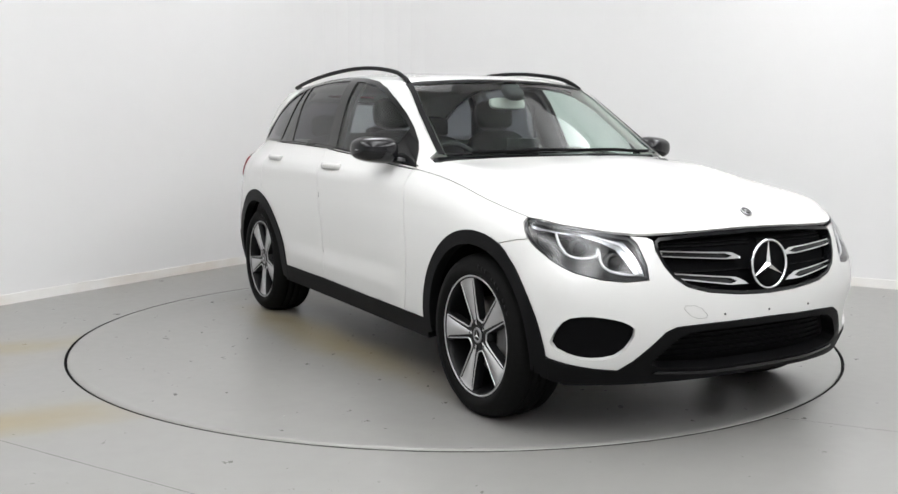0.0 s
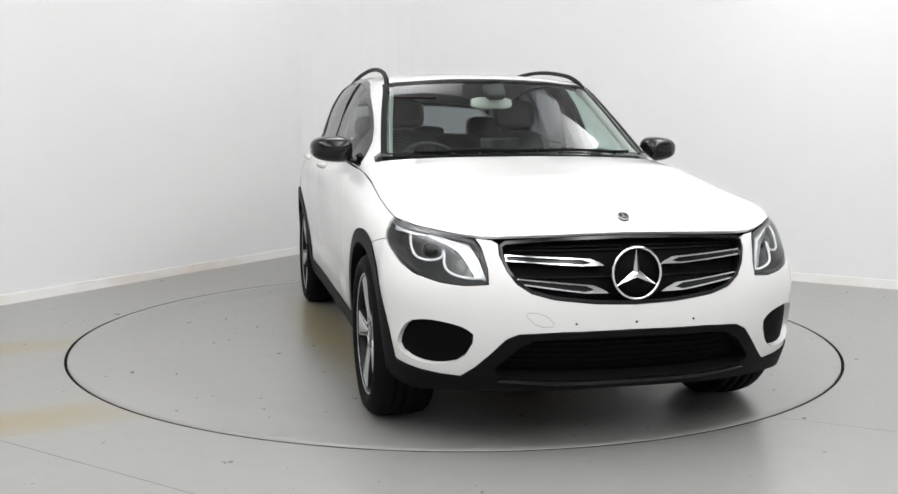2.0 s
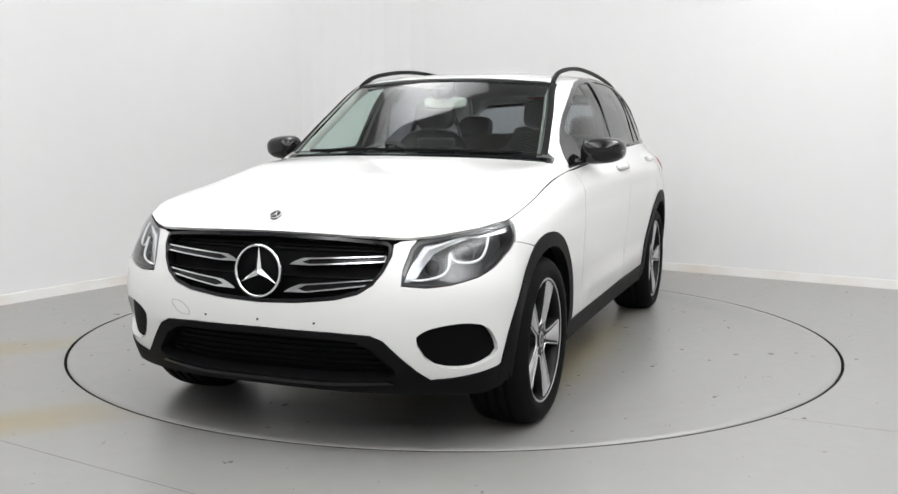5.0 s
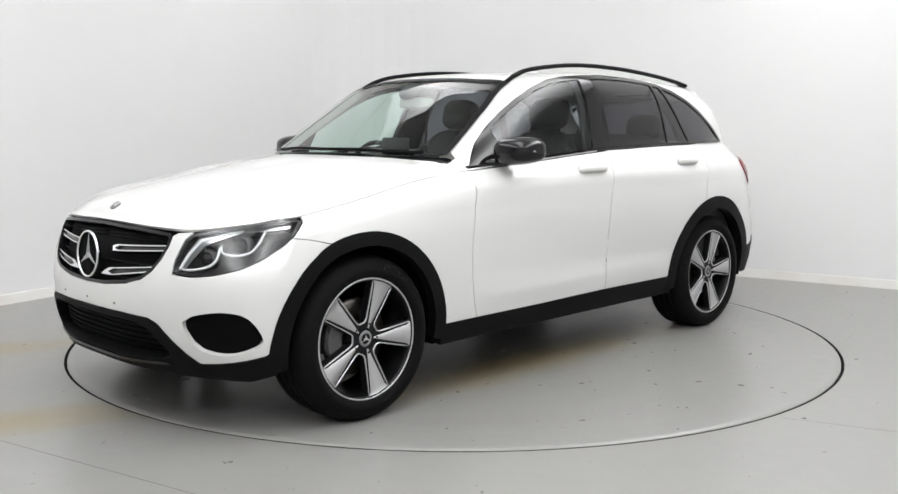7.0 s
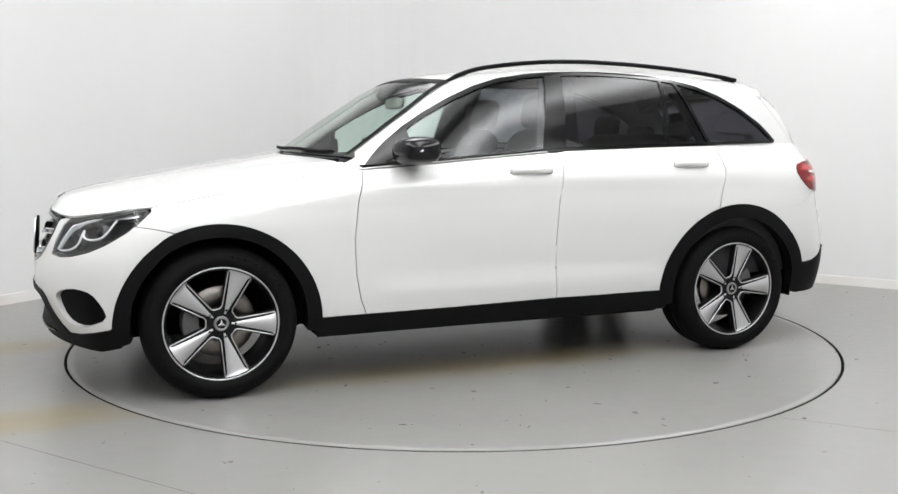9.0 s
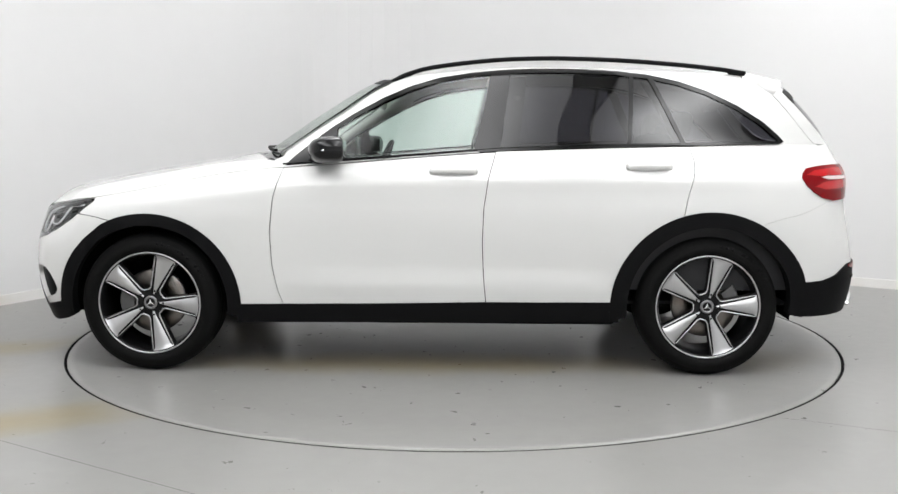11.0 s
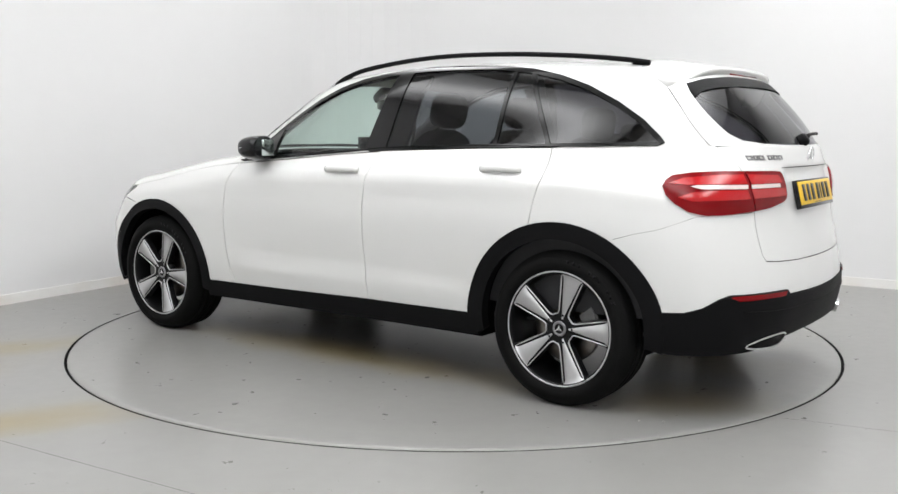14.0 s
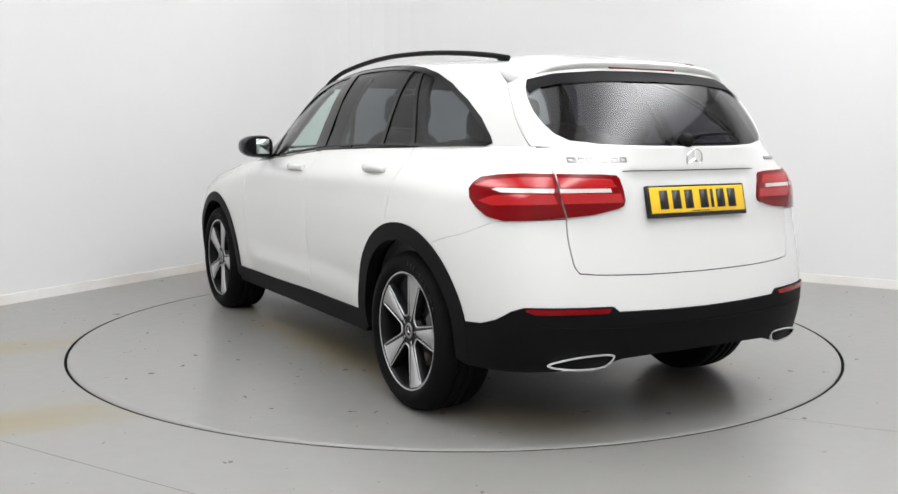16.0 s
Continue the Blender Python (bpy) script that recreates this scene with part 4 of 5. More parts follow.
        mesh_ob("cap_mark", tri, [(0, 1, 2), (0, 2, 3)], CHROME, wheel, smooth=False)
    return wheel


def make_brake(x, y, right, k):
    brake = new("brake")
    brake.parent = car
    brake.matrix_local = Matrix.Translation((x + SHIFT[0], y + SHIFT[1], HUB_Z)) @ (pose(0, 0, 0, 0, 0, 180) if right else Matrix())
    v, f = lathe([(0.05, -0.075), (0.165, -0.075), (0.168, -0.080), (0.168, -0.100), (0.05, -0.100)], 48)
    mesh_ob("disc", v, f, STEEL, brake, "worn steel brake disc")
    verts, faces = [], []
    for q in range(9):
        a = radians(k - 28 + 56 * q / 8)
        for r, yy in ((0.10, -0.045), (0.17, -0.045), (0.178, -0.06), (0.178, -0.12), (0.10, -0.12)):
            verts.append((r * math.cos(a), yy, r * math.sin(a)))
    for q in range(8):
        for i in range(5):
            faces.append((q * 5 + i, q * 5 + (i + 1) % 5, (q + 1) * 5 + (i + 1) % 5, (q + 1) * 5 + i))
    faces += [(4, 3, 2, 1, 0), (40, 41, 42, 43, 44)]
    mesh_ob("caliper", verts, faces, CAST, brake, "grey brake caliper", smooth=False)
    return brake


HUB_Y = 0.895
for wx, right, turn in ((HUB_X, False, 39), (-HUB_X, False, 34), (HUB_X, True, 0), (-HUB_X, True, 56)):
    make_wheel(wx, -HUB_Y if right else HUB_Y, turn, right)
    make_brake(wx, -HUB_Y if right else HUB_Y, right, 10 if (wx > 0) != right else 170)


# ---- black cladding ----
def mirrored(loop, axis):
    return [(2 * axis - u, z) for u, z in loop]


def full_front(half):
    """Closes a half outline that starts and ends on the middle line of the front."""
    return half + list(reversed(mirrored(half, U0)[1:-1]))


def full_rear(half):
    return half + list(reversed(mirrored(half, U1)[1:-1]))


for hub, rad, inner, a0, a1 in ((HUB_X, ARCH_F, 0.405, -9, 188), (-HUB_X, ARCH_R, 0.412, -8, 185)):
    ring = S(*arc(hub, ARCH_Z, rad + 0.001, a0, a1, 40)) + S(*arc(hub, HUB_Z, inner, a1, a0, 40))
    both("wheel_arch", ring, low_map, CLAD, "black plastic wheel arch trim", offset=0.007, thick=0.05, step=0.028)
sill = S((0.985, 0.345), (0.3, 0.352), (-0.3, 0.362), (-0.965, 0.368), (-0.99, 0.262), (-0.3, 0.256), (0.4, 0.25), (0.985, 0.248))
both("sill", sill, low_map, CLAD, "black plastic sill cladding", offset=0.006, thick=0.06)

INTAKE_HALF = [(0.0, 0.466), (0.32, 0.463), (0.40, 0.455), (0.45, 0.430), (0.525, 0.350), (0.53, 0.330), (0.49, 0.314), (0.30, 0.304), (0.0, 0.301)]
skirt_half = F(*[(y, z - 0.003) for y, z in INT_EDGE]) + F(*[(y, z - 0.003) for y, z in CORNER_EDGE]) + S((1.893, 0.342), (1.886, 0.30), (1.872, 0.262)) \
    + F((0.80, 0.240), (0.65, 0.243), (0.45, 0.252), (0.2, 0.258), (0.0, 0.259))
panel("front_skirt", full_front(skirt_half), low_map, CLAD, None, "black plastic lower front skirt", holes=[full_front(F(*INTAKE_HALF))], offset=0.006, thick=0.07)
panel("intake_mesh", full_front(F(*[(y, z) for y, z in INTAKE_HALF])), low_map, MESHBLK, None, "black lower intake mesh", offset=-0.05, thick=0)
for zz in (0.335, 0.36, 0.385, 0.41, 0.432):
    w = 0.49 - max(0, zz - 0.34) * 1.0
    bar = F((0.0, zz + 0.004), (w, zz + 0.004), (w, zz - 0.004), (0.0, zz - 0.004))
    panel("intake_slat", full_front(bar), low_map, MESHBLK, offset=-0.04, thick=0.01, step=0.05)
lip = F((0.0, 0.294), (0.3, 0.295), (0.5, 0.304), (0.52, 0.294), (0.3, 0.281), (0.0, 0.279))
panel("skid_lip", full_front(lip), low_map, GLOSS, None, "glossy black skid lip", offset=0.012, thick=0.01)
for m in (False, True):
    panel("fog_grille", grow(FOG, 0.004), low_map, MESHBLK, None, "black honeycomb side intake", offset=-0.022, thick=0.0, mirror=m)

# ---- grille ----
panel("grille_back", GRILLE, low_map, MESHBLK, None, "black grille mesh", offset=-0.045, thick=0)
panel("grille_frame", GRILLE, low_map, GLOSS, None, "gloss black grille surround", holes=[grow(GRILLE, -0.012)], offset=0.001, thick=0.045, step=0.03)
SLATS = (([(0.490, 0.776), (0.17, 0.759), (0.135, 0.746), (0.115, 0.733), (0.20, 0.733), (0.488, 0.752)], [(0.486, 0.7715), (0.20, 0.7555), (0.165, 0.744), (0.20, 0.7375), (0.484, 0.7560)]),
         ([(0.457, 0.690), (0.17, 0.663), (0.13, 0.646), (0.108, 0.631), (0.20, 0.633), (0.450, 0.667)], [(0.4525, 0.6855), (0.20, 0.6610), (0.165, 0.646), (0.20, 0.6380), (0.447, 0.6715)]))
for m in (False, True):
    for outer, inner in SLATS:
        panel("grille_slat", F(*outer), low_map, GLOSS, None, "", offset=-0.020, thick=0.02, step=0.02, mirror=m)
        panel("slat_trim", F(*outer), low_map, CHROME, None, "chrome slat trim", holes=[F(*inner)], offset=-0.006, thick=0.014, step=0.012, mirror=m)
    for zz in (0.63, 0.70, 0.80, 0.815):
        w = 0.40 if zz < 0.65 else 0.47
        panel("grille_bar", F((0.02, zz + 0.003), (w, zz + 0.003), (w, zz - 0.003), (0.02, zz - 0.003)), low_map, CLAD, offset=-0.034, thick=0.01, step=0.04, mirror=m)


def emblem(name, centre, m, radius, bar, material, parent_car=True, backing=None, label=""):
    """A ring with three tapered arms, facing the y axis of m."""
    root = new(name)
    root.parent = car
    root.matrix_local = Matrix.Translation(Vector(centre) + Vector(SHIFT)) @ m
    tagged(root, label)
    v, f = lathe([(radius, 0.0), (radius - bar * 0.25, bar * 0.6), (radius - bar * 0.75, bar * 0.6), (radius - bar, 0.0), (radius - bar * 0.5, -bar * 0.5)], 48)
    mesh_ob("ring", v, f, material, root)
    for k in range(3):
        a = radians(90 + 120 * k)
        rr, w = radius - bar * 0.6, radius * 0.15
        verts = [(rr * math.cos(a), 0.0, rr * math.sin(a)), (w * math.cos(a + 1.047), 0.0, w * math.sin(a + 1.047)), (0, bar * 0.9, 0), (w * math.cos(a - 1.047), 0.0, w * math.sin(a - 1.047)), (0, -bar * 0.3, 0)]
        mesh_ob("arm", verts, [(0, 2, 1), (0, 3, 2), (0, 1, 4), (0, 4, 3)], material, root, smooth=False)
    if backing:
        v, f = lathe([(0.0, -bar * 0.35), (radius - bar * 0.5, -bar * 0.35), (radius - bar * 0.5, -bar * 1.2), (0.0, -bar * 1.2)], 48, False)
        mesh_ob("disc", v, f, backing, root)
    return root


emblem("grille_emblem", (2.242, 0.0, 0.704), pose(0, 0, 0, 0, 0, -90) @ pose(0, 0, 0, 4, 0, 0), 0.103, 0.012, CHROME, backing=MESHBLK, label="round chrome emblem with three arms")
hood_p, hood_n = plan_map(2.110, 0.0)
tilt = math.degrees(math.atan2(hood_n.x, hood_n.z))
emblem("bonnet_emblem", hood_p + hood_n * 0.005, pose(0, 0, 0, 0, tilt, 0) @ pose(0, 0, 0, 90, 0, -90), 0.026, 0.0055, SATIN, backing=LAMPBLK, label="small round chrome emblem")
for y in (-0.24, 0.0, 0.24):
    p, n = low_map(u_front(y, 0.52), 0.52)
    on_car(part("sensor", box_bm(p.x - 0.002, p.x + 0.003, p.y - 0.004, p.y + 0.004, p.z - 0.004, p.z + 0.004, 0.002), GLOSS, None))
tow = smooth_loop(F((-0.44, 0.565), (-0.36, 0.562), (-0.31, 0.51), (-0.385, 0.508)), 1)
panel("tow_cover", tow, low_map, TOWLINE, holes=[grow(tow, -0.002)], offset=0.0012, thick=0.001, step=0.02)

# ---- headlights ----
INNER = grow(HEAD, -0.001)
for m in (False, True):
    sy = -1 if m else 1

    def spot(y, z, depth):
        p, n = low_map(u_front(y, z), z)
        p = p + n * depth
        return Vector((p.x, p.y * sy, p.z)), Vector((n.x, n.y * sy, n.z))
    lamp = new("headlight")
    lamp.parent = car
    lamp.location = SHIFT
    tagged(lamp, "clear angular headlight with white light guides")
    panel("housing", INNER, low_map, LAMPBLK, lamp, offset=-0.075, thick=0, mirror=m)
    panel("bezel", INNER, low_map, LAMPBLK, lamp, holes=[grow(INNER, -0.012)], offset=-0.003, thick=0.075, step=0.025, mirror=m)
    brow = F((0.562, 0.678), (0.582, 0.745), (0.612, 0.812), (0.68, 0.837), (0.75, 0.860)) + S((1.80, 0.874), (1.765, 0.872), (1.785, 0.856)) + F((0.745, 0.838), (0.69, 0.812), (0.648, 0.782), (0.622, 0.735), (0.60, 0.688))
    panel("brow", brow, low_map, REFLECT, lamp, "silver reflector brow", offset=-0.016, thick=0.03, step=0.02, mirror=m)
    strip = F((0.572, 0.69), (0.592, 0.748), (0.622, 0.806), (0.685, 0.830), (0.75, 0.853)) + F((0.75, 0.847), (0.688, 0.823), (0.630, 0.799), (0.602, 0.744), (0.582, 0.69))
    panel("day_light", strip, low_map, LIGHTGUIDE, lamp, "white day light strip", offset=-0.012, thick=0.006, step=0.015, mirror=m)
    for path in (((0.806, 0.842), (0.812, 0.80), (0.803, 0.765), (0.775, 0.750), (0.735, 0.752), (0.712, 0.765), (0.704, 0.79)),
                 ((0.702, 0.778), (0.706, 0.735), (0.690, 0.708), (0.655, 0.694), (0.615, 0.688), (0.585, 0.690))):
        pts = herm(np.arange(len(path)), np.array(path), np.linspace(0, len(path) - 1, 26))
        v, f = tube([spot(a, b, -0.020)[0] for a, b in pts], 0.0052, 8)
        mesh_ob("light_guide", v, f, LIGHTGUIDE, lamp, "white light guide")
    for cy, cz in ((0.758, 0.798), (0.655, 0.742)):
        p, n = spot(cy, cz, -0.055)
        q = Vector((0, 1, 0)).rotation_difference(Vector((0.93, 0.30 * sy, 0.05)).normalized()).to_matrix().to_4x4()
        v, f = lathe([(0.0, 0.026), (0.012, 0.023), (0.022, 0.015), (0.028, 0.004), (0.030, -0.01)], 28, False)
        mesh_ob("projector", [Matrix.Translation(p) @ q @ Vector(a) for a in v], f, GLOSS, lamp, "dark projector lens")
        v, f = lathe([(0.030, 0.006), (0.036, 0.008), (0.040, 0.0), (0.040, -0.03), (0.030, -0.03)], 28)
        mesh_ob("projector_ring", [Matrix.Translation(p) @ q @ Vector(a) for a in v], f, CAST, lamp)
    panel("lens", HEAD, low_map, LENS, lamp, "clear lamp cover", offset=0.0, thick=0.004, mirror=m, step=0.03).visible_shadow = False

# ---- side glass ----
def clip_poly(poly, a, b):
    """Keeps what lies to the left of the line from a to b."""
    def sd(p):
        return (b[0] - a[0]) * (p[1] - a[1]) - (b[1] - a[1]) * (p[0] - a[0])
    out = []
    for i, p in enumerate(poly):
        q = poly[(i + 1) % len(poly)]
        sp, sq = sd(p), sd(q)
        if sp >= 0:
            out.append(p)
        if sp * sq < 0:
            t = sp / (sp - sq)
            out.append((p[0] + (q[0] - p[0]) * t, p[1] + (q[1] - p[1]) * t))
    return out


INSET = grow(DLO, -0.022)
INSET = [(x, z - 0.006) if k < len(DLO_LOW) else (x, z) for k, (x, z) in enumerate(INSET)]
front_pane = clip_poly(clip_poly(INSET, (0.455, 1.0), (0.495, 1.5)), (-0.325, 1.53), (-0.235, 1.14))
rear_pane = clip_poly(clip_poly(INSET, (-0.372, 1.14), (-0.425, 1.53)), (-1.045, 1.53), (-1.020, 1.16))
small_pane = clip_poly(clip_poly(INSET, (-1.040, 1.16), (-1.065, 1.53)), (-1.140, 1.51), (-1.305, 1.16))
tail_pane = clip_poly(INSET, (-1.328, 1.16), (-1.163, 1.51))
PANES = [front_pane, rear_pane, small_pane, tail_pane]
both("window_frame", DLO, side_map, PIANO, "gloss black window surround", holes=PANES, offset=0.004, thick=0.02, step=0.02)


def pane_map(loop):
    """One smooth sheet through a side opening, so that the glass mirrors without ripples."""
    pts = [side_map(x, z)[0] for x, z in dense(loop, 0.05)]
    mx, mz = float(np.mean([p.x for p in pts])), float(np.mean([p.z for p in pts]))
    terms = [(i, k) for i in range(4) for k in range(4 - i)]
    pts += [side_map(mx + (p.x - mx) * q, mz + (p.z - mz) * q)[0] for p in pts for q in (0.3, 0.65)]
    rows = np.array([[(p.x - mx) ** i * (p.z - mz) ** k for i, k in terms] for p in pts])
    c = np.linalg.lstsq(rows, np.array([p.y for p in pts]), rcond=None)[0]

    def at(x, z):
        u, w = x - mx, z - mz
        y = sum(a * u ** i * w ** k for a, (i, k) in zip(c, terms))
        dx = sum(a * i * u ** (i - 1) * w ** k for a, (i, k) in zip(c, terms) if i)
        dz = sum(a * k * u ** i * w ** (k - 1) for a, (i, k) in zip(c, terms) if k)
        return Vector((x, y, z)), Vector((-dx, 1.0, -dz)).normalized()
    return at


for k, loop in enumerate(PANES):
    for ob in both("side_window", grow(loop, 0.003), pane_map(loop), GLASS if k == 0 else TINT, "clear front side window" if k == 0 else "dark tinted side window", offset=-0.001, thick=0.0, step=0.025):
        ob.visible_shadow = False
for m in (False, True):
    strip = [(x, z - 0.002) for x, z in DLO_LOW] + [(x, z + 0.014) for x, z in reversed(DLO_LOW)]
    panel("belt_trim", strip, side_map, PIANO, None, "black belt line trim", offset=0.009, thick=0.012, step=0.03, mirror=m)
for m in (False, True):
    e = -1 if m else 1
    vs, fs = [], []
    for k in range(25):
        s = 5.0 + 2.0 * k / 24
        for j in (2.96, 3.15):
            p, n = up_map(s, j)
            vs.append(Vector((p.x + n.x * 0.008, (p.y + n.y * 0.008) * e, p.z + n.z * 0.008)))
    for k in range(24):
        q = (2 * k, 2 * k + 1, 2 * k + 3, 2 * k + 2)
        fs.append(q if m else tuple(reversed(q)))
    on_car(mesh_ob("pillar_trim", vs, fs, CLAD, None, "black windscreen pillar trim"))
vs, fs = [], []
for b in range(31):
    j = 3.1 + (2 * (NJ - 1) - 6.2) * b / 30
    for s in (6.87, 7.02):
        p, n = up_map(s, j)
        vs.append(p + n * 0.001)
for b in range(30):
    fs.append((2 * b, 2 * b + 1, 2 * b + 3, 2 * b + 2))
on_car(mesh_ob("windscreen_band", vs, fs, CLAD, None, "black band along the windscreen top"))
vs, fs = [], []
for b in range(31):
    j = 3.1 + (2 * (NJ - 1) - 6.2) * b / 30
    for s in (5.0, 5.06):
        p, n = up_map(s, j)
        vs.append(p + n * 0.001)
for b in range(30):
    fs.append((2 * b, 2 * b + 1, 2 * b + 3, 2 * b + 2))
on_car(mesh_ob("windscreen_seal", vs, fs, GLOSS, None, "black windscreen lower seal"))

# ---- tailgate top, rear window, spoiler ----
RW_HALF = V((0.0, 1.176), (0.25, 1.178), (0.42, 1.184), (0.53, 1.198), (0.575, 1.225), (0.600, 1.265), (0.612, 1.31), (0.608, 1.37), (0.592, 1.415), (0.562, 1.443), (0.45, 1.460), (0.25, 1.474), (0.0, 1.478))
RW = RW_HALF + [(-y, z) for y, z in reversed(RW_HALF[1:-1])]
tf_half = V((0.0, 1.168), (0.30, 1.169), (0.42, 1.170), (0.575, 1.171)) + VX((-2.020, 1.177), (-1.951, 1.254), (-1.878, 1.347), (-1.805, 1.432)) + V((0.50, 1.475), (0.35, 1.495), (0.2, 1.503), (0.0, 1.506))
tf = tf_half + [(-y, z) for y, z in reversed(tf_half[1:-1])]
panel("tailgate_frame", tf, rear_map, PAINT, holes=[RW], step=0.03)
rw_terms = [(0, 0), (0, 1), (0, 2), (2, 0), (2, 1), (4, 0), (4, 1), (6, 0)]
rw_pts = [rear_map(y * q, 1.32 + (z - 1.32) * q)[0] for y, z in dense(RW, 0.05) for q in (0.15, 0.45, 0.75, 1.0)]
rw_c = np.linalg.lstsq(np.array([[p.y ** i * (p.z - 1.32) ** k for i, k in rw_terms] for p in rw_pts]), np.array([p.x for p in rw_pts]), rcond=None)[0]


def rear_glass_map(y, z):
    """The tailgate's surface under the window, as one smooth sheet."""
    p = rear_map(y, z)[0]
    w = p.z - 1.32
    x = sum(a * p.y ** i * w ** k for a, (i, k) in zip(rw_c, rw_terms))
    dy = sum(a * i * p.y ** (i - 1) * w ** k for a, (i, k) in zip(rw_c, rw_terms) if i)
    dz = sum(a * k * p.y ** i * w ** (k - 1) for a, (i, k) in zip(rw_c, rw_terms) if k)
    return Vector((x, p.y, p.z)), Vector((-1.0, dy, dz)).normalized()


panel("rear_window", RW, rear_glass_map, REARTINT, None, "dark tinted rear window", offset=-0.003, thick=0.003, step=0.05).visible_shadow = False
band = V((0.592, 1.412), (0.568, 1.446), (0.46, 1.472), (0.25, 1.488), (0.0, 1.492))
under = V((0.0, 1.446), (0.25, 1.442), (0.45, 1.430), (0.55, 1.412), (0.597, 1.385))
band_loop = band[:-1] + [(0.0, 1.492)] + [(-y, z) for y, z in reversed(band[:-1])] + [(-y, z) for y, z in reversed(under[1:])] + under
panel("rear_window_band", band_loop, rear_map, CLAD, None, "black band along the rear window top", offset=0.001, thick=0.002, step=0.04)
sv, sf = [], []
ny = 40
for k in range(ny + 1):
    t = -1 + 2 * k / ny
    y = 0.580 * math.copysign(abs(t) ** 0.8, t)
    q = abs(y) / 0.580
    jj = float(np.interp(min(abs(y), 0.60), [UPG[int(11.8 * KS), b, 1] for b in range(len(JQ) - 1, -1, -1)], JQ[::-1]))
    a = up_point(11.8, max(jj, 2.8))
    drop = 0.012 * q ** 2 + 0.025 * q ** 4 + 0.045 * q ** 10
    low = 0.045 * q ** 6
    tx = -1.945 + 0.035 * q ** 2 + 0.055 * q ** 6
    sec = [(a.x, a.z + 0.002), (a.x - 0.08, a.z + 0.0005 + (1.552 - drop - a.z) * 0.25), (tx + 0.08, 1.547 - drop), (tx + 0.02, 1.537 - drop), (tx, 1.528 - drop), (tx + 0.004, 1.517 - drop), (tx + 0.030, 1.494 - drop * 0.9 - low * 0.7), (tx + 0.055, 1.480 - drop * 0.8 - low), (tx + 0.13, 1.470 - drop * 0.7 - low)]
    sv += [(x, y * (1.0, 1.0, 0.985, 0.97, 0.965, 0.965, 0.965, 0.97, 0.98)[q2], z) for q2, (x, z) in enumerate(sec)]
ns = 9
for k in range(ny):
    for i in range(ns - 1):
        sf.append((k * ns + i, (k + 1) * ns + i, (k + 1) * ns + i + 1, k * ns + i + 1))
sf.append(tuple(range(ns)))
sf.append(tuple(reversed(range(ny * ns, ny * ns + ns))))
on_car(mesh_ob("spoiler", sv, sf, PAINT, None, "white roof spoiler"))
bl = box_bm(-1.934, -1.90, -0.187, 0.187, 1.493, 1.509, 0.003, 1)
bmesh.ops.transform(bl, matrix=Matrix.Translation((0.004, 0, 0)), verts=bl.verts[:])
on_car(part("high_brake_light", bl, REDLENS, None, "dark red high brake light"))

# ---- tail lamps ----
GT = [(u, z) for u, z in R((0.629, 1.068), (0.632, 1.03), (0.628, 0.97), (0.609, 0.903))]
OUTER = [(1.922, 1.006), (1.932, 1.030), (1.960, 1.050), (2.06, 1.062), (2.2, 1.068)] + [(u - 0.004, z) for u, z in GT] + [(2.25, 0.890), (2.15, 0.889), (2.06, 0.903), (1.99, 0.935), (1.942, 0.970)]
INLAMP = [(GT[0][0] + 0.005, 1.068)] + R((0.45, 1.066), (0.395, 1.062), (0.383, 1.050), (0.372, 1.005), (0.366, 0.965), (0.372, 0.945), (0.395, 0.934), (0.50, 0.912)) + [(u + 0.005, z) for u, z in reversed(GT[1:])]
GU, GM, GL = GT[0][0], GT[1][0], GT[2][0]
for m in (False, True):
    tl = new("tail_light")
    tl.parent = car
    tl.location = SHIFT
    tagged(tl, "red wrap-around tail light with a clear strip")
    for nm, loop in (("outer_lens", OUTER), ("inner_lens", INLAMP)):
        panel(nm, loop, low_map, REDLENS, tl, "dark red lamp lens", offset=0.007, thick=0.014, step=0.025, mirror=m)
    for loop in ([(1.95, 1.018), (2.02, 1.040), (2.2, 1.052), (GU - 0.012, 1.054), (GM - 0.012, 1.016), (2.15, 1.016), (2.05, 1.012)],
                 [(2.0, 0.962), (2.08, 0.984), (2.2, 0.990), (GM - 0.012, 0.992), (GL - 0.012, 0.955), (2.2, 0.950), (2.08, 0.946)],
                 [(GU + 0.014, 1.054)] + R((0.42, 1.048), (0.40, 1.016)) + [(GM + 0.014, 1.016)],
                 [(GM + 0.014, 0.994)] + R((0.385, 0.992), (0.375, 0.958)) + [(GL + 0.014, 0.956)]):
        panel("light_bar", loop, low_map, REDBRIGHT, tl, "bright red light bar", offset=0.0085, thick=0.003, step=0.02, mirror=m)
    for loop in ([(2.06, 1.005), (2.09, 1.011), (GM - 0.012, 1.012), (GM - 0.012, 0.996), (2.12, 0.995)], [(GM + 0.014, 1.012)] + R((0.43, 1.012), (0.425, 0.997)) + [(GM + 0.014, 0.997)]):
        panel("clear_strip", loop, low_map, WHITELENS, tl, "clear lamp strip", offset=0.0105, thick=0.003, step=0.02, mirror=m)

